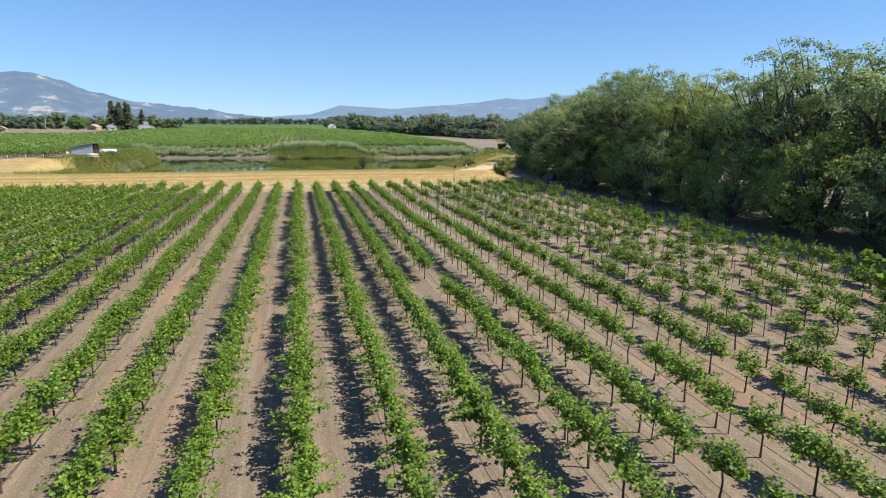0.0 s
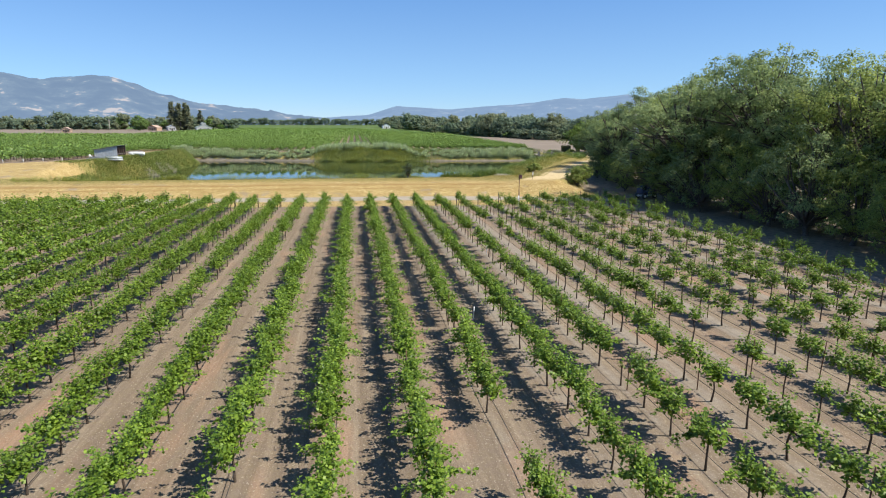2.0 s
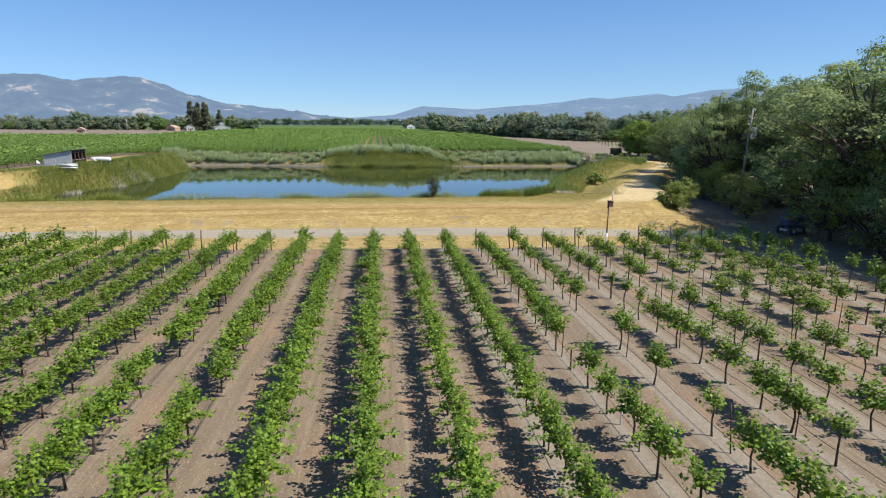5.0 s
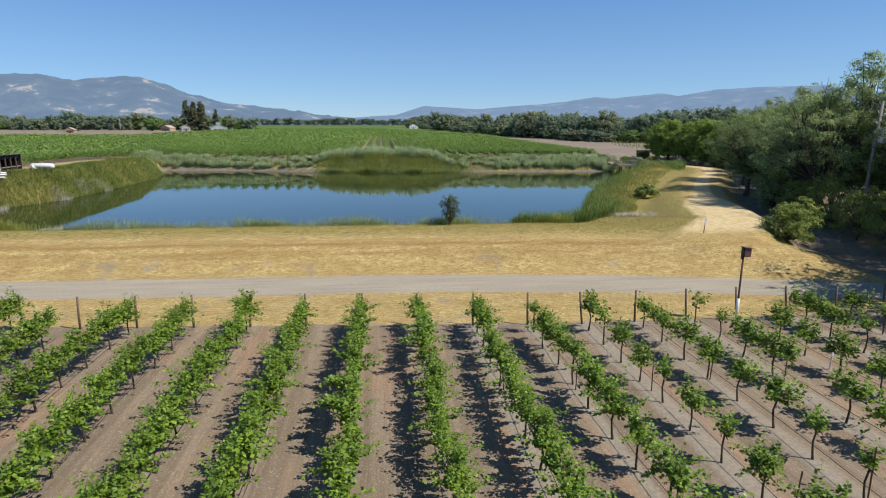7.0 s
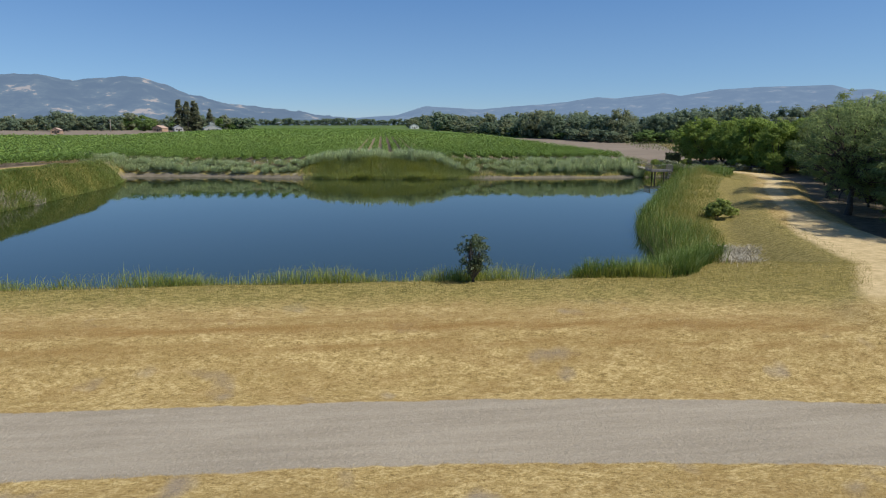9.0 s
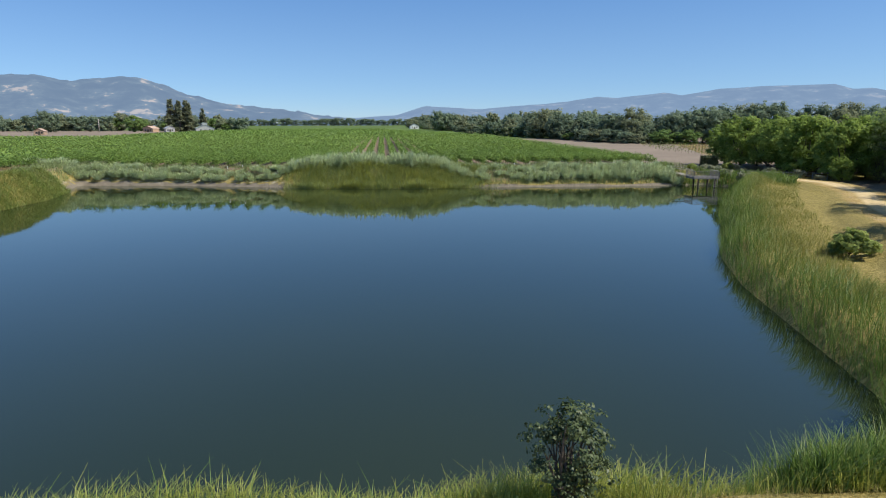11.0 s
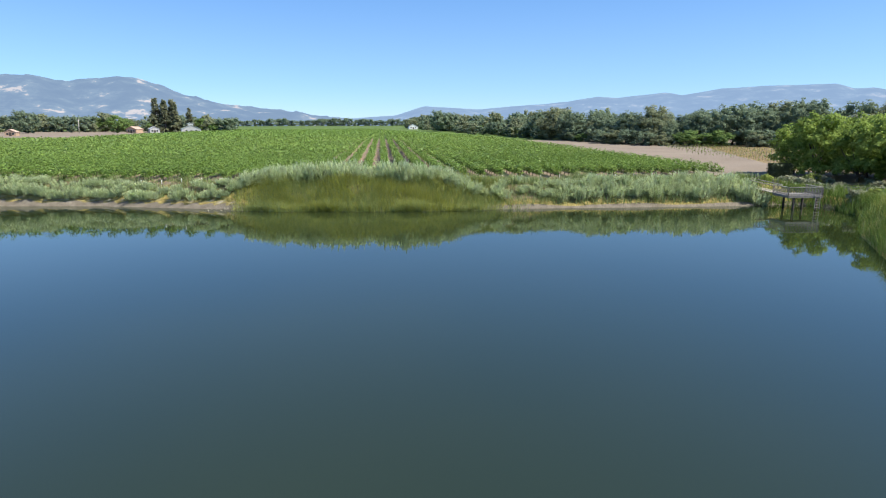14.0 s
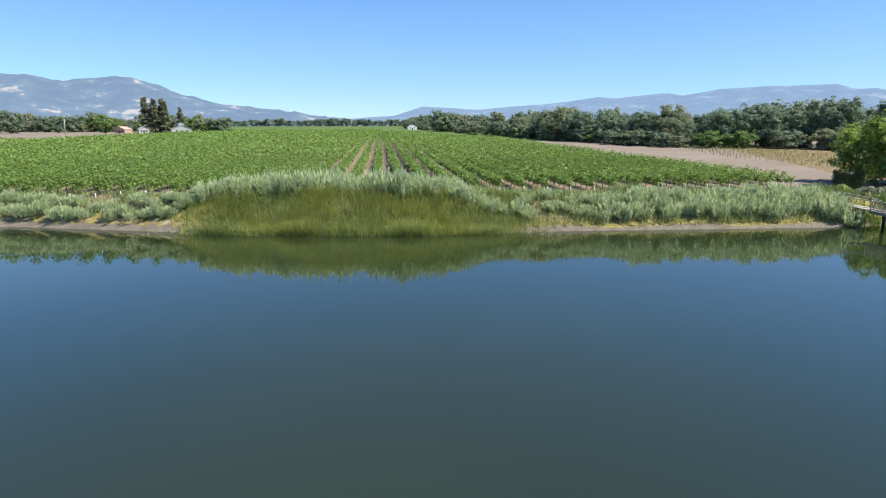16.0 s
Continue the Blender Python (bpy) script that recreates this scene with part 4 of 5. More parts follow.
rng = np.random.default_rng(77)
wood_bulk, leaf_bulk = [], []
ROWS_X = [FIRST_ROW + ROW_GAP * k for k in range(-21, 14)]
for x in ROWS_X:
    y = row_end(x) - 0.9 - rng.uniform(0, 0.4)
    while y > -6:
        r = rng.random()
        weak = float(smooth(9, 17, np.array([x]))[0] * (0.3 + 0.7 * smooth(28, 74, np.array([y]))[0]))
        patchy = 0.5 + 0.5 * math.sin(y * 0.23 + x * 0.9)
        dense = "full" if -14 < x and y > 10 else "light"
        if x < 12.5:
            kind = dense if r < (0.97 if x < 6 else 0.9) else "loose"
        elif r < 0.42 - 0.42 * weak * (1 - 0.5 * patchy):
            kind = "full"
        elif r < 0.97 - 0.42 * weak:
            kind = "loose"
        else:
            kind = "young" if rng.random() < 0.88 else "stub"
        if abs(x - 1.5) > 0.86 * y + 9 or y < 4:
            kind = "thin"
        gone = rng.random() < 0.012 + 0.03 * weak
        turn = (0 if rng.random() < 0.5 else 180) + rng.normal(0, 4)
        size = rng.uniform(0.9, 1.1) * (1.0 if x > 7 else 1.03)
        m = pose(x + rng.normal(0, 0.05), y + rng.normal(0, 0.08), ground_h(x, y), 0, 0, turn) @ Matrix.Diagonal((size, size * 0.98, size, 1))
        i = int(rng.integers(len(SETS[kind][0])))
        y -= VINE_GAP
        if gone or (abs(x - 24.4) < 0.5 and y > 86.5):
            continue
        if -3.5 < x < 14.5 and y > 12:
            ob = thing("grapevine", LABELS[kind], "grapevine", "vines in the near rows", "", m)
            part("trunk", SETS[kind][1][i][0], None, ob)
            part("cordon", SETS[kind][1][i][1], None, ob)
            part("foliage", SETS[kind][1][i][2], None, ob)
        else:
            M = np.array(m)
            for bulk, (v, f) in ((wood_bulk, SETS[kind][0][i][0]), (wood_bulk, SETS[kind][0][i][1]), (leaf_bulk, SETS[kind][0][i][3])):
                bulk.append((v @ M[:3, :3].T + M[:3, 3], f))
rest = thing("vineyard_rows", "long rows of leafy green grapevines in bare soil", "grapevines", "", "stuff")
part("trunks", fast_mesh("vine_trunks", *joined(wood_bulk), [VINE_BARK], None, True), None, rest)
part("foliage", fast_mesh("vine_foliage", *joined(leaf_bulk), [VINE_LEAF]), None, rest)


# the large vineyard beyond the pond
bm = tube_bm([(0, 0, 0), (0.0, 0.02, 0.35), (0.0, 0.03, 0.7)], [0.05, 0.05, 0.045], 6)
FAR_POST = bpy.data.meshes.new("row_post")
bm.to_mesh(FAR_POST)
bm.free()
FAR_POST.materials.append(WHITE)


def far_vineyard():
    rng = np.random.default_rng(12)
    pos, size = [], []
    wood, ends = [], []
    for k in range(-110, 23):
        x = FIRST_ROW + ROW_GAP * k
        y0 = 206.8 + 0.13 * max(0.0, -x - 8)
        if x < -51:
            y0 = max(118.0, 142 + 0.5 * (x + 51))
        y1 = 700.0 if x > -131 else 400 - 0.15 * (x + 131)
        if x > 5:
            y1 = min(y1, 700 - 5.5 * (x - 5))
        near = -60 < x
        for a, b, per, s in ((y0, 250, 110 if near else 10, 0.25 if near else 0.6), (250, 340, 18, 0.47), (340, y1, 4.2, 0.8)):
            a, b = max(a, y0), min(b, y1)
            if b <= a:
                continue
            m = int((b - a) * per)
            p = np.stack([x + np.clip(rng.normal(0, 0.3, m), -0.6, 0.6), rng.uniform(a, b, m), rng.uniform(0, 1, m)], 1)
            lump = 0.8 + 0.2 * np.sin(p[:, 1] * 3.3 + x * 5) + 0.12 * np.sin(p[:, 1] * 1.1 + x)
            p[:, 2] = 0.5 + 1.38 * p[:, 2] * lump
            pos.append(p)
            size.append(np.full(m, s))
        if -70 < x:
            ends.append((x, y0 - 0.4))
            for y in np.arange(y0 + 0.3, y0 + 16, 1.9):
                wood.append((np.array([[x, y, 0], [x + 0.03, y, 0.5], [x, y, 0.95]]), np.array([0.05, 0.045, 0.04])))
    for x, y in ends:
        ob = tagged(new("row_post", FAR_POST), "short white post at the end of a far vine row", "post", "far row posts")
        ob.matrix_basis = pose(x, y, ground_h(x, y) - 0.1)
    pos, size = np.concatenate(pos), np.concatenate(size)
    pos[:, 2] += height(pos[:, 0], pos[:, 1])
    n = len(pos)
    u = unit(rng, n)
    L = size * rng.uniform(0.7, 1.3, n)
    ob = thing("far_vineyard", "wide green vineyard in long straight rows behind the pond", "vineyard", "", "stuff")
    part("foliage", fast_mesh("far_foliage", *leaf_quads(pos, u * [1, 1, 0.3], unit(rng, n) * 0.6 + np.array([0.3, 0, 1.2]), L, L * 0.95), [FAR_VINE_LEAF]), None, ob)
    wv = []
    for p, r in wood:
        z = ground_h(p[0][0], p[0][1])
        wv.append((p + [0, 0, z], r))
    part("trunks", fast_mesh("far_trunks", *tube_arrays(wv, 4), [VINE_BARK], None, True), None, ob)


far_vineyard()


# ---- reeds, willows and dry grass ----
def blades(rng, x, y, tall, width, lean, bend=0.35):
    """Grass blades as two-piece bent strips, standing at places."""
    n = len(x)
    base = np.stack([x, y, height(x, y) - 0.05], 1)
    base[:, 2] = np.maximum(base[:, 2], WATER_Z - 0.3)
    a = rng.uniform(0, 2 * np.pi, n)
    d = np.stack([np.cos(a), np.sin(a), np.zeros(n)], 1)
    s = np.stack([-np.sin(a + 0.6), np.cos(a + 0.6), np.zeros(n)], 1)
    h = np.reshape(tall, (-1, 1))
    w = np.reshape(width, (-1, 1)) * np.ones((n, 1))
    k = np.reshape(lean, (-1, 1)) * rng.uniform(0.2, 1.3, (n, 1))
    mid = base + np.array([0, 0, 0.6]) * h + d * h * k * 0.4
    tip = base + np.array([0, 0, 1.0]) * h * (1 - bend * k) + d * h * k
    V = np.stack([base - s * w, base + s * w, mid + s * w * 0.8, mid - s * w * 0.8, tip + s * w * 0.15, tip - s * w * 0.15], 1).reshape(-1, 3)
    i = np.arange(n)[:, None] * 6
    F = np.concatenate([i + np.array([[0, 1, 2, 3]]), i + np.array([[3, 2, 4, 5]])])
    return V, F


def scatter(rng, n, x0, x1, y0, y1, keep):
    x, y = rng.uniform(x0, x1, n), rng.uniform(y0, y1, n)
    m = keep(x, y)
    return x[m], y[m]


def clumpy(x, y, f=0.55):
    return 0.5 + 0.5 * np.sin(x * f + 1.7 * np.sin(y * f * 0.7)) * np.cos(y * f * 1.3 + 0.8 * np.sin(x * 0.4))


rng = np.random.default_rng(31)
FALLEN = np.array([(27.5, 113.5), (33.0, 121.5)])
# the right bank: reeds between the water and the track, green at the water and yellowing behind
x, y = scatter(rng, 260000, 18, 72, 111, 196, lambda x, y: (shore(x, y) > -0.15) & (segments(LEVEE, x, y, False) > 3.4) & (segments(FALLEN, x, y, False) > 1.7) & (shore(x, y) < np.interp(y, [112, 126, 138], [4.0, 5.0, 8.0])) & (y > 111.8) & (x > 19) & (y < 190) & (rng.random(len(x)) < 0.35 + 0.6 * clumpy(x, y)))
s_ = shore(x, y)
h = 1.5 + 0.5 * clumpy(x, y, 0.4) - 1.2 * smooth(2.0, 6.5, s_) - 0.25 * smooth(118, 150, y) + rng.normal(0, 0.16, len(x))
wet = s_ + 1.2 * rng.normal(0, 1, len(x)) - 1.5 * clumpy(x, y, 0.23) + 0.01 * (y - 113) < 2.3
bed = thing("reed_bed", "tall green and yellowing reeds on the pond's bank", "reeds", "", "stuff")
part("green_blades", fast_mesh("bank_reeds", *blades(rng, x[wet], y[wet], np.maximum(h[wet], 0.4), 0.013, 0.65), [GREEN_REED]), None, bed)
part("yellow_blades", fast_mesh("bank_reeds_dry", *blades(rng, x[~wet], y[~wet], np.maximum(h[~wet], 0.22), 0.012, 1.0), [SLOPE_REED]), None, bed)
x, y = scatter(rng, 30000, 16.6, 27, 109.9, 116, lambda x, y: (shore(x, y) > 0.2) & (shore(x, y) < 2.9) & (x + 0.4 * (y - 112) > 16.2) & (rng.random(len(x)) < 0.3 + 0.7 * clumpy(x, y, 0.9)))
part("blades", fast_mesh("cattail_blades", *blades(rng, x, y, np.clip(3.5 - height(x, y), 1.1, 2.6) * rng.uniform(0.5, 1.0, len(x)) * (0.8 + 0.25 * clumpy(x, y, 0.8)) * smooth(15.8, 18.2, x), 0.016, 0.5), [GREEN_REED]), None,
     thing("cattails", "clump of fresh green cattails in the pond's corner", "reeds", "", "stuff"))
# the near edge: a thin line of rushes
x, y = scatter(rng, 190000, -46, 22, 108.6, 113.6, lambda x, y: (np.abs(shore(x, y) - 1.5) < 1.4) & (rng.random(len(x)) < 0.12 + 0.8 * clumpy(x, y, 0.9) * (0.4 + 0.6 * clumpy(x + 31, y, 0.17))))
h = 0.6 + 0.6 * clumpy(x, y, 0.7) + rng.normal(0, 0.16, len(x))
line = thing("rushes", "thin line of green and dry rushes at the water's edge", "rushes", "", "stuff")
fresh = rng.random(len(x)) < 0.08 + 0.45 * clumpy(x, y, 0.6) * clumpy(x + 11, y, 0.21)
part("green_blades", fast_mesh("edge_rushes", *blades(rng, x[fresh], y[fresh], np.maximum(h[fresh], 0.2), 0.009, 0.75), [GREEN_REED]), None, line)
part("dry_blades", fast_mesh("edge_rushes_dry", *blades(rng, x[~fresh], y[~fresh], np.maximum(h[~fresh] * 0.9, 0.2), 0.01, 0.6), [REED]), None, line)
# the left bank
x, y = scatter(rng, 230000, -54, -36, 124, 206, lambda x, y: (shore(x, y) > -0.5) & (y < 199) & (((y > 139) & (shore(x, y) < 5.6)) | ((shore(x, y) < 1.4) & (y > 130)) | (((x + 49) / 4) ** 2 + ((y - 139) / 4) ** 2 < rng.random(len(x)) ** 2)) & (rng.random(len(x)) < 0.5 + 0.5 * clumpy(x, y, 0.4)))
h = (0.75 + 0.3 * clumpy(x, y, 0.3) - 0.35 * smooth(2, 5.5, shore(x, y)) + rng.normal(0, 0.1, len(x))) * np.where(x < -46.5, 0.6, 1)
fresh = rng.random(len(x)) < 0.2 + 0.4 * clumpy(x, y, 0.3)
bank = thing("reed_bed", "broad olive green reeds on the pond's far bank", "reeds", "", "stuff")
part("green_blades", fast_mesh("left_reeds", *blades(rng, x[fresh], y[fresh], np.maximum(h[fresh], 0.2), 0.018, 1.1), [GREEN_REED]), None, bank)
part("olive_blades", fast_mesh("left_reeds_olive", *blades(rng, x[~fresh], y[~fresh], np.maximum(h[~fresh], 0.2), 0.018, 1.1), [OLIVE_REED]), None, bank)
cx_, cy_ = scatter(rng, 30000, -46, -36, 136, 172, lambda x, y: np.minimum.reduce([((x - a) / 1.3) ** 2 + ((y - b) / 2.2) ** 2 for a, b in ((-42.2, 141.5), (-39.9, 152.5), (-40.2, 159.8), (-39.6, 164.5))]) < rng.uniform(0.1, 1.1, len(x)))
part("stalks", fast_mesh("bank_stalks", *blades(rng, cx_, cy_, rng.uniform(0.5, 1.2, len(cx_)), 0.02, 1.0), [DRY_REED]), None,
     thing("dead_reeds", "grey dead reed clumps along the reedy bank", "reeds", "", "stuff"))
# the mound of tall reeds on the far side
x, y = scatter(rng, 110000, -8.5, 30, 194.5, 207, lambda x, y: (shore(x, y) > -1.6 * np.clip(1.25 - np.abs((x - 8) / 19) ** 3, 0, 1)) & (shore(x, y) < 5.5) & (rng.random(len(x)) < 0.2 + 0.8 * clumpy(x, y, 0.9))
               & (rng.random(len(x)) < 2.2 * (1.05 - np.abs((x - 8) / 20))))
arch = np.clip(1 - np.abs((x - 7) / 20) ** 2.2, 0, 1)
h = (0.85 + 1.0 * arch) * (0.7 + 0.45 * clumpy(x, y, 0.8)) + rng.normal(0, 0.22, len(x))
mound = thing("reed_bed", "dense mound of olive green reeds at the far shore", "reeds", "", "stuff")
fresh = rng.random(len(x)) < 0.25 + 0.5 * clumpy(x, y, 0.5)
part("green_blades", fast_mesh("mound_reeds", *blades(rng, x[fresh], y[fresh], np.maximum(h[fresh], 0.4), 0.018, 0.9), [BANK_GRASS]), None, mound)
part("yellow_blades", fast_mesh("mound_reeds_dry", *blades(rng, x[~fresh], y[~fresh], np.maximum(h[~fresh], 0.4), 0.018, 0.9), [REED]), None, mound)
# dead grey stalks at the foot of the mound and beside the right bank
x, y = scatter(rng, 9000, -12, 28, 194.5, 202, lambda x, y: (shore(x, y) > -1.7) & (shore(x, y) < 0.2) & (rng.random(len(x)) < 1.2 * clumpy(x, y, 1.1)))
gx, gy = scatter(rng, 34000, 24, 37, 109, 126, lambda x, y: segments(FALLEN, x, y, False) < 1.9 * np.sqrt(rng.random(len(x))))
x, y = np.concatenate([x, gx]), np.concatenate([y, gy])
part("stalks", fast_mesh("dead_stalks", *blades(rng, x, y, rng.uniform(0.25, 0.7, len(x)), 0.016, np.where(y < 130, 2.2, 0.95)), [DRY_REED]), None,
     thing("dead_reeds", "pale grey dead reed stalks fallen over each other", "reeds", "", "stuff"))
# grass and rushes along the rest of the far shore
x, y = scatter(rng, 110000, -56, 66, 192, 216, lambda x, y: (shore(x, y) > np.where(x > 20, 0.4, 1.0)) & (shore(x, y) < 6.0) & (y > 192) & (x < 60) & (rng.random(len(x)) < np.where(x > 20, 0.8, 0.3) + 0.7 * clumpy(x, y, 0.5) ** 1.5))
h = 0.45 + 0.6 * clumpy(x, y, 0.8) + 0.55 * (x > 22) * clumpy(x, y, 0.5) + rng.normal(0, 0.15, len(x))
part("blades", fast_mesh("far_rushes", *blades(rng, x, y, np.maximum(h, 0.2), 0.03, 0.5), [BANK_GRASS]), None,
     thing("rushes", "patchy olive green rushes on the pale far bank", "rushes", "", "stuff"))
# the dry strip between the bank and the far vines
x, y = scatter(rng, 60000, -58, 62, 200, 220, lambda x, y: (shore(x, y) > 3.5) & (y < 207.5 + 0.13 * np.maximum(0, -x - 8)) & (rng.random(len(x)) < 0.3 + 0.6 * clumpy(x, y, 0.7)))
part("blades", fast_mesh("strip_blades", *blades(rng, x, y, rng.uniform(0.12, 0.4, len(x)), 0.025, 0.8), [STRAW]), None,
     thing("dry_grass", "dry straw-coloured grass before the far vines", "grass", "", "stuff"))
# reeds round the dock and along the corner behind it
x, y = scatter(rng, 26000, 58, 82, 180, 200, lambda x, y: (shore(x, y) > -0.9) & (shore(x, y) < 7) & ((np.abs(x - 62.3) > 2.6) | (np.abs(y - 193.7) > 2.2)) & (rng.random(len(x)) < 0.25 + 0.7 * clumpy(x, y, 0.8)) & ((x > 64.6) | (y > 196.3)))
h = 0.9 + 0.7 * clumpy(x, y, 0.6) + rng.normal(0, 0.18, len(x))
part("blades", fast_mesh("dock_reeds", *blades(rng, x, y, np.maximum(h, 0.3), 0.03, 0.55), [GREEN_REED]), None,
     thing("reed_bed", "green reeds crowding round the dock", "reeds", "", "stuff"))


def willow_mesh(seed):
    """A bush of upright feathery sprays."""
    rng = np.random.default_rng(seed)
    paths, pos, along, out = [], [], [], []
    for _ in range(64):
        a = rng.uniform(0, 2 * math.pi)
        r = math.sqrt(rng.uniform(0.0, 1.0))
        d = np.array([math.cos(a), math.sin(a), 0])
        tip = d * (r * 1.0 + rng.uniform(0, 0.35)) + np.array([0, 0, rng.uniform(1.1, 2.3) * (1 - 0.3 * r * r)])
        t = np.linspace(0, 1, 3)[:, None]
        p = d * r * 0.75 + (tip - d * r * 0.75) * t
        paths.append((p, np.linspace(0.012, 0.004, 3)))
        m = 26
        s = rng.uniform(0.0, 0.9, m)
        pos.append(np.stack([np.interp(s, t[:, 0], p[:, j]) for j in range(3)], 1) + rng.normal(0, 1, (m, 3)) * (0.09 - 0.06 * s[:, None]))
        up = (tip - p[0]) / np.linalg.norm(tip - p[0])
        along.append(np.tile(up, (m, 1)) + unit(rng, m) * 0.28)
        out.append(np.tile(d, (m, 1)) + unit(rng, m) * 0.5 + np.array([0, 0, 0.6]))
    pos, along, out = np.concatenate(pos), np.concatenate(along), np.concatenate(out)
    L = rng.uniform(0.2, 0.42, len(pos))
    return fast_mesh("willow_stems", *tube_arrays(paths, 3), [BARK], None, True), fast_mesh("willow_leaves", *leaf_quads(pos, along, out, L, L * 0.2), [WILLOW_LEAF])


WILLOWS = [willow_mesh(300 + i) for i in range(4)]
SHORE_X, SHORE_Y = [-44, -27, -8, 12, 35, 57, 66], [208.4, 206.4, 200.8, 198, 197, 195.8, 193]
for k in range(250):
    x = -54 + 114 * ((k % 125) + rng.uniform(-0.45, 0.45)) / 125
    second = k >= 125
    mound = math.exp(-(((x - 6) / 15) ** 4))
    tall = float(np.interp(x, [-54, -40, -30, -18, -10, -6, 6, 18, 24, 30, 38, 46, 58], [0.88, 0.82, 0.75, 0.66, 0.56, 1.1, 1.6, 1.25, 0.6, 0.7, 0.85, 0.98, 1.05]))
    gappy = 0.02 + 0.2 * (-24 < x < -10) + 0.3 * (20 < x < 32)
    if rng.random() < (gappy if not second else gappy + 0.1 - 0.3 * mound):
        continue
    d = (rng.uniform(0.9, 1.6) if x < -8 else rng.uniform(1.2, 2.2)) + (1.3 if second else 0) + 2.9 * mound
    y = float(np.interp(x, SHORE_X, SHORE_Y)) + d
    s = tall * rng.uniform(0.72, 1.15) * (0.9 if second else 1.0)
    ob = thing("willow_bush", "pale grey-green feathery willow bush on the far bank", "bush", "willow bushes on the far bank", "", pose(x, y, ground_h(x, y) - 0.05, 0, 0, rng.uniform(0, 360)) @ Matrix.Diagonal((s * 0.55 + 0.5, s * 0.55 + 0.5, s, 1)))
    st, lf = WILLOWS[k % 4]
    part("branchwork", st, None, ob)
    part("foliage", lf, None, ob)

# straw on the dam and the verge
x, y = scatter(rng, 250000, -38, 38, 92.2, 112.6, lambda x, y: (y > soil_edge(x) + 0.3) & (np.abs(y - road_far(x) + 2.1) > 2.1) & (shore(x, y) > 0.6) & (segments(LEVEE, x, y, False) > 2.2)
               & (rng.random(len(x)) < 0.25 + 0.7 * clumpy(x, y, 1.3)))
far_in = smooth(6.5, 9.5, y - road_far(x)) > rng.uniform(0, 1.3, len(x))
part("blades", fast_mesh("straw_blades", *blades(rng, x[~far_in], y[~far_in], rng.uniform(0.06, 0.17, (~far_in).sum()), 0.0045, 0.8), [STRAW]), None,
     thing("dry_grass", "short mown straw-coloured dry grass on the dam", "grass", "", "stuff"))
gx, gy = scatter(rng, 50000, -38, 36, 106.0, 113.0, lambda x, y: (y - road_far(x) > 5.8) & (shore(x, y) > 0.2) & (rng.random(len(x)) < smooth(5.8, 9.0, y - road_far(x))) & (segments(LEVEE, x, y, False) > 2.8))
hx_, hy_ = scatter(rng, 120000, 26, 72, 113, 188, lambda x, y: (shore(x, y) > 4.0) & (segments(LEVEE, x, y, False) > 1.7) & (x < np.interp(y, LEVEE[:, 1], LEVEE[:, 0])))
gx, gy = np.concatenate([gx, hx_]), np.concatenate([gy, hy_])
x, y, far_in = np.concatenate([x, gx]), np.concatenate([y, gy]), np.concatenate([far_in, np.ones(len(gx), bool)])
part("blades", fast_mesh("green_blades", *blades(rng, x[far_in], y[far_in], rng.uniform(0.08, 0.28, far_in.sum()), 0.006, 1.2), [MEADOW]), None,
     thing("grass", "olive green uncut grass along the top of the dam", "grass", "", "stuff"))


# ---- posts and small things in the near vineyard ----
def post_mesh(tall, r, seed):
    rng = random.Random(seed)
    bm = tube_bm([(0, 0, -0.3), (rng.uniform(-0.01, 0.01), 0, tall * 0.5), (rng.uniform(-0.02, 0.02), 0.0, tall)], [r, r * 0.98, r * 0.94], 7)
    me = bpy.data.meshes.new("post")
    bm.to_mesh(me)
    bm.free()
    return me


END_POST = post_mesh(1.62, 0.055, 1)
END_POST.materials.append(POST_WOOD)
LINE_POST = post_mesh(1.65, 0.022, 2)
LINE_POST.materials.append(RUST)
WHITE_STAKE = post_mesh(0.75, 0.03, 3)
WHITE_STAKE.materials.append(WHITE)
rng = np.random.default_rng(8)
for x in ROWS_X:
    ob = tagged(new("end_post", END_POST), "weathered brown wooden post at the row's end", "post", "row end posts")
    ye = row_end(x)
    ob.matrix_basis = pose(x, ye, ground_h(x, ye), -6 + rng.normal(0, 2), rng.normal(0, 1.5), rng.uniform(0, 20))
    if x > 4:
        for y in np.arange(ye - 5.7 - rng.uniform(0, 2), 10, -7.6):
            ob = tagged(new("line_post", LINE_POST), "thin rusty steel trellis post among the vines", "post", "trellis posts")
            ob.matrix_basis = pose(x + rng.normal(0, 0.04), y, ground_h(x, y), rng.normal(0, 2), rng.normal(0, 2), 0)
for x, y in ((-6.0, 56.5), (9.4, 46.6), (21.9, 60.0), (-8.6, 84.4), (2.3, 91.0), (13.6, 62.0), (24.4, 84.0), (-0.5, 29.0)):
    ob = tagged(new("marker_stake", WHITE_STAKE), "short white marker stake in the vine row", "stake", "white stakes")
    ob.matrix_basis = pose(x, y, ground_h(x, y), 3, 2, 0)

# drip hoses along the rows
for x in ROWS_X[10:]:
    pts = [(x + 0.12 + rng.normal(0, 0.03), y, ground_h(x, y) + 0.36 + rng.normal(0, 0.03)) for y in np.arange(-6, row_end(x), 3.0)]
    ob = tagged(new("drip_hose", bpy.data.meshes.new("drip_hose")), "thin black drip hose strung along the vines", "hose", "drip hoses")
    bm = tube_bm(pts, 0.011, 5)
    bm.to_mesh(ob.data)
    bm.free()
    ob.data.materials.append(RUBBER)

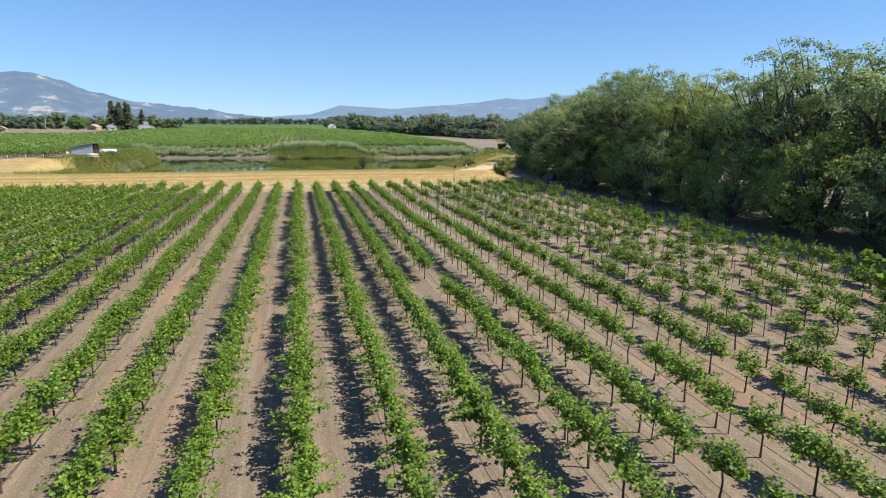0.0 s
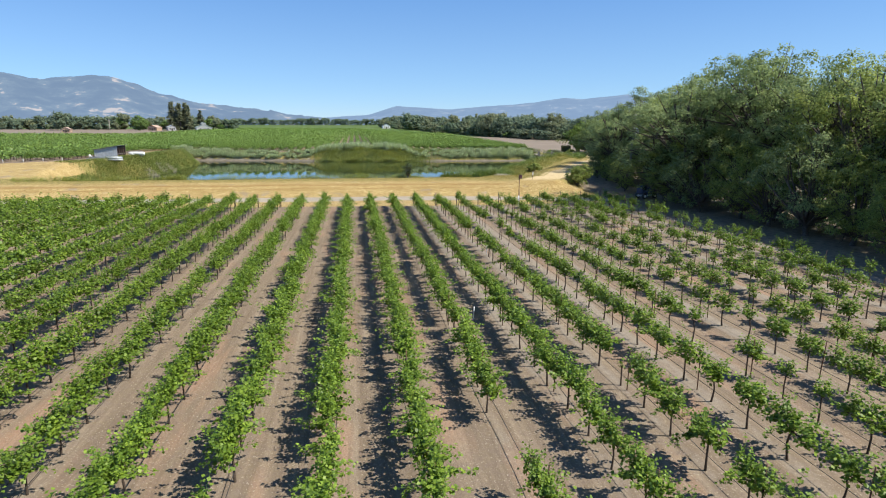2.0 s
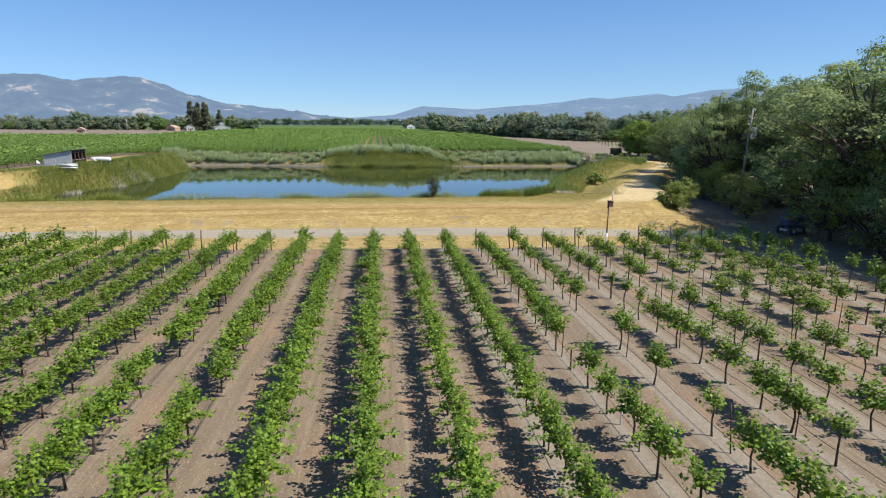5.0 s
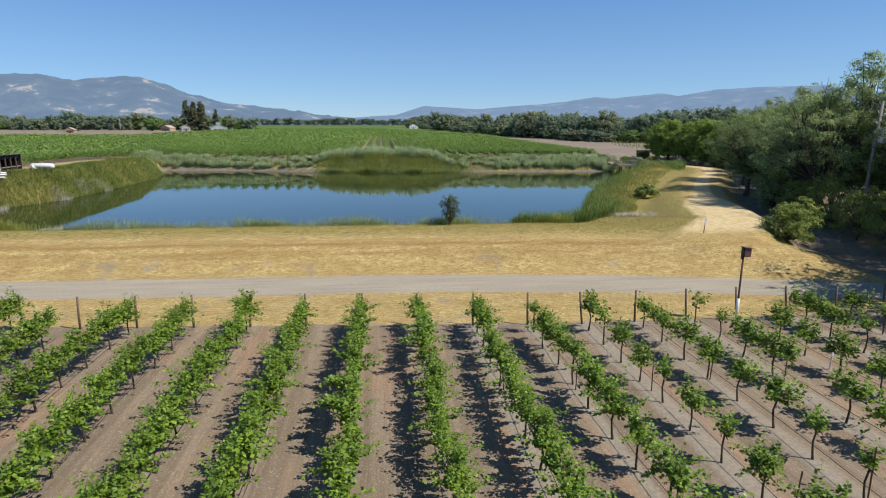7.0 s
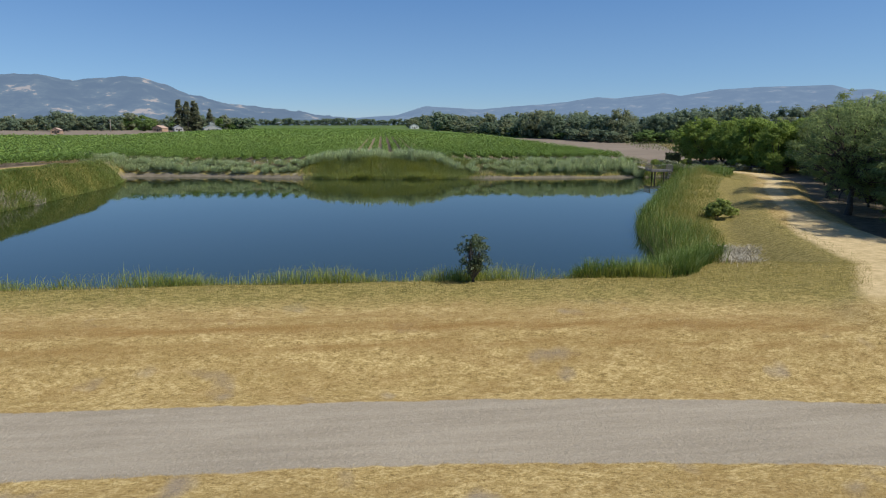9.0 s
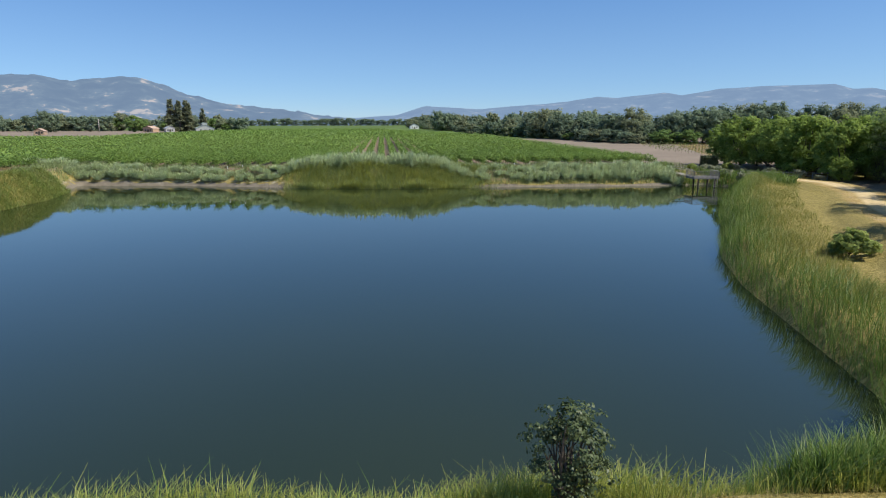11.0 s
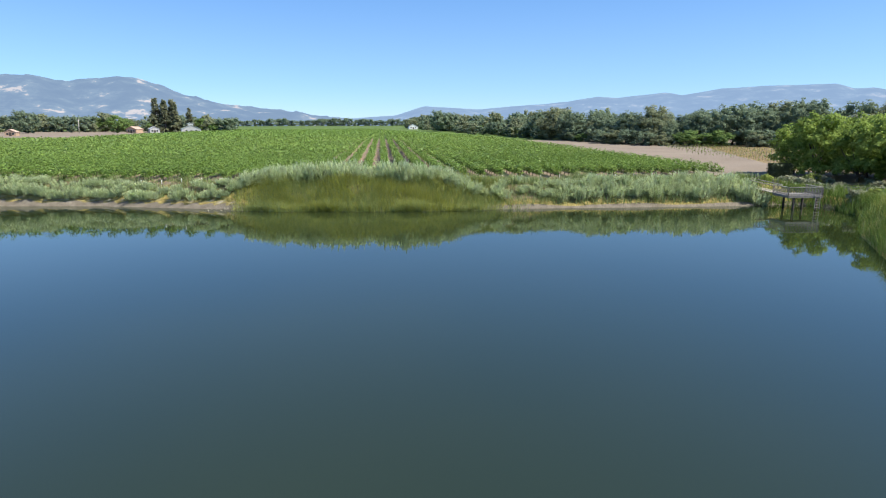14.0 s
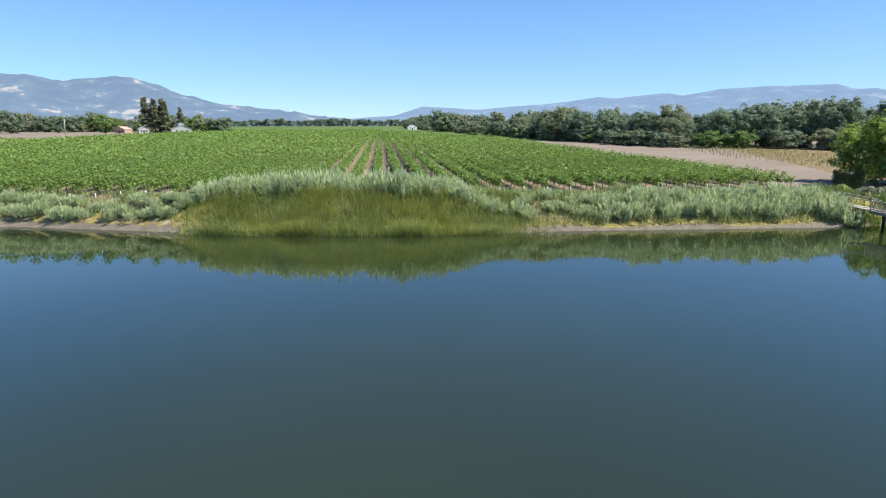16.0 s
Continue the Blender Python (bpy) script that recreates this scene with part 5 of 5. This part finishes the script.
# owl box on its pole beside the road
bx, by = 24.2, 90.1
owl = thing("owl_box", "maroon wooden owl box on a rusty pole with a white sleeve", "nest box", "", "", pose(bx, by, ground_h(bx, by), 0, 0, 0))
part("pole", tube_bm([(0, 0, -0.3), (0.01, 0, 1.6), (0.03, 0, 3.5)], [0.05, 0.048, 0.045], 10), RUST, owl)
part("sleeve", tube_bm([(0, 0, 0.02), (0.005, 0, 1.15)], 0.075, 12), WHITE, owl, "white plastic sleeve")
house = part("box", box_bm((0.34, 0.32, 0.44), (0.16, 0, 3.55), 0.01), MAROON, owl)
part("roof", box_bm((0.42, 0.42, 0.03), (0.16, 0, 3.79), 0.005, pose(0, 0, 0, 0, 6, 0)), MAROON, house)
part("board", box_bm((0.06, 0.2, 0.62), (-0.03, -0.02, 3.5), 0.006), DARK_WOOD, owl)

# marker post on the dam's corner
sx, sy = 30.3, 104.15
mk = thing("marker_post", "white-topped marker post on the dam", "post", "", "", pose(sx, sy, ground_h(sx, sy), 0, 4, 0))
part("stake", tube_bm([(0, 0, -0.2), (0, 0, 1.0)], 0.03, 8), RUST, mk)
part("sign", box_bm((0.17, 0.05, 0.46), (0, -0.03, 0.95), 0.01), WHITE, mk)


# ---- dock ----
def build_dock():
    m = pose(62.3, 193.7, 0, 0, 0, -6)
    dock = thing("dock", "small grey weathered wooden dock with railings", "dock", "", "", m)
    deck_z, w, dlen = 0.95, 4.2, 3.4
    for k in range(12):
        part("plank", box_bm((w, dlen / 12 - 0.015, 0.05), (0, -dlen / 2 + dlen / 12 * (k + 0.5), deck_z), 0.006), GREY_WOOD, dock)
    part("fascia", box_bm((w, 0.06, 0.3), (0, -dlen / 2 - 0.03, deck_z - 0.12), 0.005), GREY_WOOD, dock)
    part("fascia", box_bm((0.06, dlen, 0.3), (-w / 2 - 0.03, 0, deck_z - 0.12), 0.005), GREY_WOOD, dock)
    for px, py in ((-w / 2 + 0.9, -dlen / 2 + 0.3), (w / 2 - 0.5, -dlen / 2 + 0.3), (-w / 2 + 1.3, dlen / 2 - 0.3), (w / 2 - 0.5, dlen / 2 - 0.3)):
        part("pile", tube_bm([(px, py, -2.6), (px, py, deck_z - 0.02)], 0.14, 10), DARK_WOOD, dock)

    def rail(a, b):
        a, b = Vector(a), Vector(b)
        d = b - a
        turn = Matrix.Rotation(math.atan2(d.y, d.x), 4, "Z")
        mid = (a + b) / 2
        part("handrail", box_bm((d.length + 0.08, 0.14, 0.045), (mid.x, mid.y, deck_z + 1.05), 0.006, turn), PALE_WOOD, dock)
        part("lower_rail", box_bm((d.length, 0.05, 0.08), (mid.x, mid.y, deck_z + 0.16), 0.005, turn), GREY_WOOD, dock)
        n = max(2, int(d.length / 0.19))
        for k in range(n + 1):
            p = a + d * k / n
            wide = 0.1 if k in (0, n) else 0.04
            part("baluster", box_bm((wide, wide, 1.02), (p.x, p.y, deck_z + 0.53), 0.0, turn), GREY_WOOD, dock)

    rail((-w / 2, -dlen / 2, 0), (w / 2, -dlen / 2, 0))
    rail((w / 2, -dlen / 2, 0), (w / 2, dlen / 2, 0))
    rail((-w / 2, -dlen / 2, 0), (-w / 2, dlen / 2, 0))
    lad = part("ladder", box_bm((0.05, 0.05, 1.9), (w / 2 - 0.9, -dlen / 2 - 0.12, 0.25)), PALE_WOOD, dock)
    part("ladder_side", box_bm((0.05, 0.05, 1.9), (w / 2 - 0.3, -dlen / 2 - 0.12, 0.25)), PALE_WOOD, lad)
    for k in range(5):
        part("rung", box_bm((0.6, 0.05, 0.05), (w / 2 - 0.6, -dlen / 2 - 0.12, -0.5 + 0.35 * k)), PALE_WOOD, lad)
    # the gangway back to the shore
    for k in range(10):
        part("gangway_plank", box_bm((1.6, 0.58, 0.06), (-w / 2 + 0.6 - 0.3 * k, dlen / 2 + 0.3 + 0.55 * k, deck_z + 0.08 * k + 0.02), 0.006, pose(0, 0, 0, 0, 0, 28)), PALE_WOOD, dock)
    for s in (-1, 1):
        part("gangway_rail", box_bm((0.09, 6.2, 0.09), (-w / 2 - 0.9 + s * 0.75, dlen / 2 + 2.7 + s * 0.35, deck_z + 1.35), 0.01, pose(0, 0, 0, 7, 0, 28)), PALE_WOOD, dock)


build_dock()

# clipped hedge behind the dock, leaf colour darkened for the grove's shade
rng = np.random.default_rng(3)
hx, hy = 78.6, 220.0
hz = ground_h(hx, hy)
n = 6000
p = rng.uniform(-1, 1, (n, 3))
ax = rng.integers(0, 3, n)
p[np.arange(n), ax] = np.sign(p[np.arange(n), ax]) * rng.uniform(0.88, 1.02, n)
u = unit(rng, n)
L = rng.uniform(0.12, 0.24, n)
hedge = thing("hedge", "clipped square green hedge darkened as in the grove's shade", "hedge", "", "", pose(hx, hy, hz, 0, 0, -14))
part("foliage", fast_mesh("hedge_leaves", *leaf_quads(p * [1.5, 1.4, 1.25] + [0, 0, 1.25], u, unit(rng, n) + [0, 0, 0.3], L, L * 0.7), [SHADED_HEDGE_LEAF]), None, hedge)
part("core", box_bm((2.7, 2.5, 2.3), (0, 0, 1.18), 0.2), SHADED_HEDGE_LEAF, hedge)


# ---- log fence and the field of young vines ----
def log_fence(x0, y0, dx, dy, bays):
    rnd = random.Random(4)
    ob = thing("log_fence", "low weathered log fence in dry grass", "fence", "", "", pose(x0, y0, ground_h(x0, y0)))
    for k in range(bays + 1):
        part("post", tube_bm([(dx * k, dy * k, -0.3), (dx * k, dy * k, 1.05)], [0.11, 0.1], 7), GREY_WOOD, ob)
        if k < bays:
            for z in (0.45, 0.92):
                j = rnd.uniform(-0.05, 0.05)
                part("rail", tube_bm([(dx * k, dy * k, z + j), (dx * (k + 0.5), dy * (k + 0.5), z - 0.04), (dx * (k + 1), dy * (k + 1), z - j)], [0.08, 0.075, 0.07], 7), GREY_WOOD, ob)


log_fence(70.6, 196.0, 2.1, -0.8, 6)
STAKE = post_mesh(1.15, 0.035, 9)
STAKE.materials.append(POST_WOOD)
rng = np.random.default_rng(17)
young_leaves = []
for i in range(13):
    for j in range(20):
        x, y = 102 + 2.6 * i + rng.normal(0, 0.1), 256 + 2.6 * i + 4.0 * j + rng.normal(0, 0.2)
        if x > 96 + 0.34 * (y - 240) + 22 or x < 0.3 * (y - 240) + 86:
            continue
        ob = tagged(new("vine_stake", STAKE), "thin brown stake with a young vine", "stake", "young vine stakes")
        ob.matrix_basis = pose(x, y, ground_h(x, y), rng.normal(0, 2), rng.normal(0, 2))
        m = 9
        young_leaves.append(np.stack([x + rng.normal(0, 0.14, m), y + rng.normal(0, 0.14, m), ground_h(x, y) + rng.uniform(0.2, 1.1, m)], 1))
p = np.concatenate(young_leaves)
part("foliage", fast_mesh("young_leaves", *leaf_quads(p, unit(rng, len(p)), unit(rng, len(p)) + [0, 0, 1], rng.uniform(0.2, 0.34, len(p)), 0.2), [VINE_LEAF]), None,
     thing("young_vines", "sparse young vines tied to stakes in dry grass", "grapevines", "", "stuff"))
x, y = scatter(rng, 60000, 84, 150, 232, 356, lambda x, y: (x > 0.38 * (y - 214) + 84) & (x < 0.38 * (y - 214) + 118))
part("blades", fast_mesh("field_grass", *blades(rng, x, y, rng.uniform(0.15, 0.45, len(x)), 0.04, 0.7), [STRAW]), None,
     thing("dry_grass", "pale dry grass between the young vine stakes", "grass", "", "stuff"))

# ---- utility pole in the trees ----
ux, uy = 49.6, 111.6
up_ = thing("utility_pole", "grey wooden utility pole with a pale transformer", "utility pole", "", "", pose(ux, uy, ground_h(ux, uy), 0, 2.5, 0))
part("pole", tube_bm([(0, 0, -0.5), (0, 0, 5), (0, 0, 11.6)], [0.17, 0.15, 0.12], 10), GREY_WOOD, up_)
part("transformer", tube_bm([(0.4, -0.25, 8.0), (0.4, -0.25, 8.08), (0.4, -0.25, 9.3), (0.4, -0.25, 9.4)], [0.24, 0.33, 0.33, 0.24], 16), WHITE, up_, "pale grey steel transformer can")
for k, (dx, dz) in enumerate(((0.3, 11.3), (0.3, 10.4), (-0.35, 10.6), (-0.35, 9.7))):
    part("insulator", tube_bm([(0, 0, dz - 0.05), (dx, -0.1, dz), (dx, -0.1, dz + 0.18)], [0.03, 0.04, 0.06], 6), WHITE, up_)


# ---- shed, tank and barn ----
def shed(x, y, turn):
    z = ground_h(x, y) - 0.05
    ob = thing("pump_shed", "grey metal shed with a dark open side and a sloping roof", "shed", "", "", pose(x, y, z, 0, 0, turn))
    w, d, low, high = 4.3, 5.4, 1.75, 2.5

    def top(px):
        return low + (high - low) * (px + w / 2) / w

    def wall(name, py, mat):
        bm = bmesh.new()
        ring = [(-w / 2, 0), (w / 2, 0), (w / 2, high), (-w / 2, low)]
        a = [bm.verts.new((px, py - 0.03, pz)) for px, pz in ring]
        b = [bm.verts.new((px, py + 0.03, pz)) for px, pz in ring]
        bm.faces.new(a)
        bm.faces.new(b[::-1])
        for k in range(4):
            bm.faces.new((a[k], b[k], b[(k + 1) % 4], a[(k + 1) % 4]))
        bmesh.ops.recalc_face_normals(bm, faces=bm.faces[:])
        return part(name, bm, mat, ob)

    front = wall("front_wall", -d / 2, SHED_WALL)
    for k in range(11):
        px = -w / 2 + 0.15 + k * 0.4
        part("rib", box_bm((0.04, 0.04, top(px) - 0.02), (px, -d / 2 - 0.05, top(px) / 2)), SHED_WALL, front)
    # back and side walls coloured dark to stand in for the shade inside
    wall("back_wall", d / 2, DARK_WOOD)
    part("side_wall", box_bm((0.06, d - 0.08, low), (-w / 2, 0, low / 2)), DARK_WOOD, ob)
    # the open side: posts, a top beam and a half-height rail
    for k in range(5):
        py = -d / 2 + 0.1 + k * (d - 0.2) / 4
        part("post", box_bm((0.12, 0.12, high), (w / 2 - 0.02, py, high / 2)), RED_WOOD, ob)
    part("beam", box_bm((0.1, d - 0.3, 0.4), (w / 2 - 0.14, 0, high - 0.25)), DARK_WOOD, ob)
    part("rail", box_bm((0.06, d - 0.3, 0.12), (w / 2 - 0.12, 0, 0.9)), GREY_WOOD, ob)
    part("roof", box_bm((w + 0.7, d + 0.7, 0.1), (0, 0, (low + high) / 2 + 0.08), 0.02, Matrix.Rotation(-math.atan2(high - low, w), 4, "Y")), ROOF_DARK, ob)
    return ob


shed(-47.3, 151.0, 3)
PIPE = tube_bm([(-2.8, 0, 0.11), (0, 0, 0.11), (2.8, 0, 0.11)], 0.11, 10)
for dx, dy, dz, a in ((-46.8, 147.3, 0.0, 6), (-46.4, 147.0, 0.0, 4), (-46.6, 147.15, 0.2, 7), (-46.0, 146.5, 0.0, -6), (-47.4, 146.6, 0.0, 12), (-46.9, 146.75, 0.2, 2)):
    ob = tagged(new("irrigation_pipe", bpy.data.meshes.new("irrigation_pipe")), "long silvery irrigation pipe lying before the shed", "pipe", "irrigation pipes")
    PIPE.to_mesh(ob.data)
    ob.data.materials.append(STEEL)
    ob.matrix_basis = pose(dx, dy, ground_h(dx, dy) + dz, 0, 0, a)
PIPE.free()
# small white hydrants beside the shed
for hx, hy, hs in ((-50.0, 147.6, 1.0), (-44.4, 154.8, 0.9)):
    hyd = thing("hydrant", "small white irrigation hydrant on dry ground", "hydrant", "irrigation hydrants", "", pose(hx, hy, ground_h(hx, hy) - 0.05) @ Matrix.Scale(hs, 4))
    part("riser", tube_bm([(0, 0, 0), (0, 0, 0.7), (0, 0, 0.95)], [0.2, 0.2, 0.12], 12), WHITE, hyd)
    part("outlet", tube_bm([(0, 0, 0.55), (0.34, -0.1, 0.55), (0.42, -0.12, 0.4)], 0.12, 10), WHITE, hyd)
tx, ty = -44.0, 156.4
tank = thing("storage_tank", "white horizontal cylindrical tank by the shed", "tank", "", "", pose(tx, ty, ground_h(tx, ty), 0, 0, -6) @ Matrix.Scale(1.22, 4))
part("shell", tube_bm([(-1.45, 0, 0.5), (-1.35, 0, 0.5), (-1.15, 0, 0.5), (1.15, 0, 0.5), (1.35, 0, 0.5), (1.45, 0, 0.5)], [0.12, 0.27, 0.34, 0.34, 0.27, 0.12], 18), WHITE, tank)
for s in (-0.85, 0.85):
    part("cradle", box_bm((0.2, 0.6, 0.32), (s, 0, 0.12), 0.02), GREY_WOOD, tank)
part("hatch", tube_bm([(0, 0, 0.8), (0, 0, 0.92)], 0.12, 10), STEEL, tank)


def gable(name, label, x, y, turn, w, d, wall, ridge, wall_mat, roof_mat, lantern=False):
    z = ground_h(x, y)
    ob = thing(name, label, "building", "", "", pose(x, y, z, 0, 0, turn))
    bm = bmesh.new()
    prof = [(-w / 2, 0), (w / 2, 0), (w / 2, wall), (0, ridge), (-w / 2, wall)]
    a = [bm.verts.new((px, -d / 2, pz)) for px, pz in prof]
    b = [bm.verts.new((px, d / 2, pz)) for px, pz in prof]
    bm.faces.new(a)
    bm.faces.new(b[::-1])
    for i in range(5):
        bm.faces.new((a[i], b[i], b[(i + 1) % 5], a[(i + 1) % 5]))
    bmesh.ops.recalc_face_normals(bm, faces=bm.faces[:])
    part("walls", bm, wall_mat, ob)
    slope = math.atan2(ridge - wall, w / 2)
    run = math.hypot(w / 2, ridge - wall) + 0.6
    for s in (-1, 1):
        part("roof", box_bm((run, d + 0.8, 0.16), (s * (w / 4 + 0.1), 0, (wall + ridge) / 2 + 0.1), 0.02, Matrix.Rotation(s * slope, 4, "Y")), roof_mat, ob)
    for k in (-1, 1):
        part("window", box_bm((1.2, 0.08, 1.2), (k * w * 0.25, -d / 2 - 0.03, wall * 0.55)), GLASS_DARK, ob)
    part("door", box_bm((1.4, 0.08, 2.2), (0, -d / 2 - 0.03, 1.1)), DARK_WOOD, ob)
    if lantern:
        part("lantern", box_bm((w * 0.28, d * 0.6, 1.6), (0, 0, ridge + 0.5)), wall_mat, ob)
        for s in (-1, 1):
            part("lantern_roof", box_bm((w * 0.2, d * 0.66, 0.12), (s * w * 0.085, 0, ridge + 1.6), 0.01, Matrix.Rotation(s * 0.45, 4, "Y")), roof_mat, ob)
    return ob


gable("barn", "large pale grey barn with a green roof and raised middle", -134, 594, 20, 13.5, 13, 3.2, 6.0, BARN_WALL, ROOF_GREEN, True)
gable("farmhouse", "low tan house with a brown roof among trees", -182, 612, -16, 9, 8, 2.8, 4.8, TAN_WALL, TAN_ROOF)
gable("farm_outbuilding", "small pale outbuilding beside the conifers", -167.5, 612, 30, 7, 7, 3.0, 4.8, BARN_WALL, SHED_WALL)
gable("cottage", "small tan house with a pale red-brown roof", -217, 517, 10, 6, 5.5, 2.3, 3.8, TAN_WALL, TAN_ROOF)
gable("white_house", "small pale house at the end of the vineyard", 46, 800, 5, 10, 9, 3.4, 6.0, WHITE, ROOF_DARK)
gable("long_shed", "long low white shed at the vineyard's end", 62, 815, 0, 14, 7, 2.8, 3.6, WHITE, WHITE)

px, py = -218.2, 601.4
far_pole = thing("utility_pole", "pale utility pole with a short crossarm", "utility pole", "", "", pose(px, py, ground_h(px, py), 0, 3, 0))
part("pole", tube_bm([(0, 0, -0.3), (0, 0, 5), (0, 0, 10.4)], [0.34, 0.3, 0.24], 8), PALE_WOOD, far_pole)
part("crossarm", box_bm((2.4, 0.2, 0.24), (0, 0, 9.6)), PALE_WOOD, far_pole)
FIELD_MARK = post_mesh(1.4, 0.22, 21)
FIELD_MARK.materials.append(WHITE)
for x, y in ((-128, 402), (-146, 404), (-164, 407), (-186, 410), (-210, 413)):
    ob = tagged(new("field_marker", FIELD_MARK), "white marker post at the brown field's edge", "post", "field markers")
    ob.matrix_basis = pose(x, y, ground_h(x, y), 0, 2, 0)

# blue farm sprayer parked in the shade
fx, fy = 44.3, 94.6
spr = thing("farm_sprayer", "blue farm sprayer with black tyres parked in shade", "vehicle", "", "", pose(fx, fy, ground_h(fx, fy), 0, 0, 200) @ Matrix.Scale(0.85, 4))
part("tank", box_bm((2.2, 1.3, 1.1), (0, 0, 1.2), 0.25), BLUE_PAINT, spr)
part("cab", box_bm((1.1, 1.3, 1.3), (1.5, 0, 1.5), 0.15), BLUE_PAINT, spr)
part("window", box_bm((0.9, 1.34, 0.55), (1.55, 0, 1.75), 0.05), GLASS_DARK, spr)
part("chassis", box_bm((3.4, 0.9, 0.2), (0.4, 0, 0.55), 0.03), STEEL, spr)
for wx in (-0.7, 1.6):
    for wy in (-0.75, 0.75):
        tyre = part("wheel", tube_bm([(wx, wy - 0.14, 0.48), (wx, wy - 0.11, 0.48), (wx, wy + 0.11, 0.48), (wx, wy + 0.14, 0.48)], [0.42, 0.48, 0.48, 0.42], 18), RUBBER, spr)
        part("rim", tube_bm([(wx, wy - 0.15, 0.48), (wx, wy + 0.15, 0.48)], 0.24, 12), WHITE, tyre)
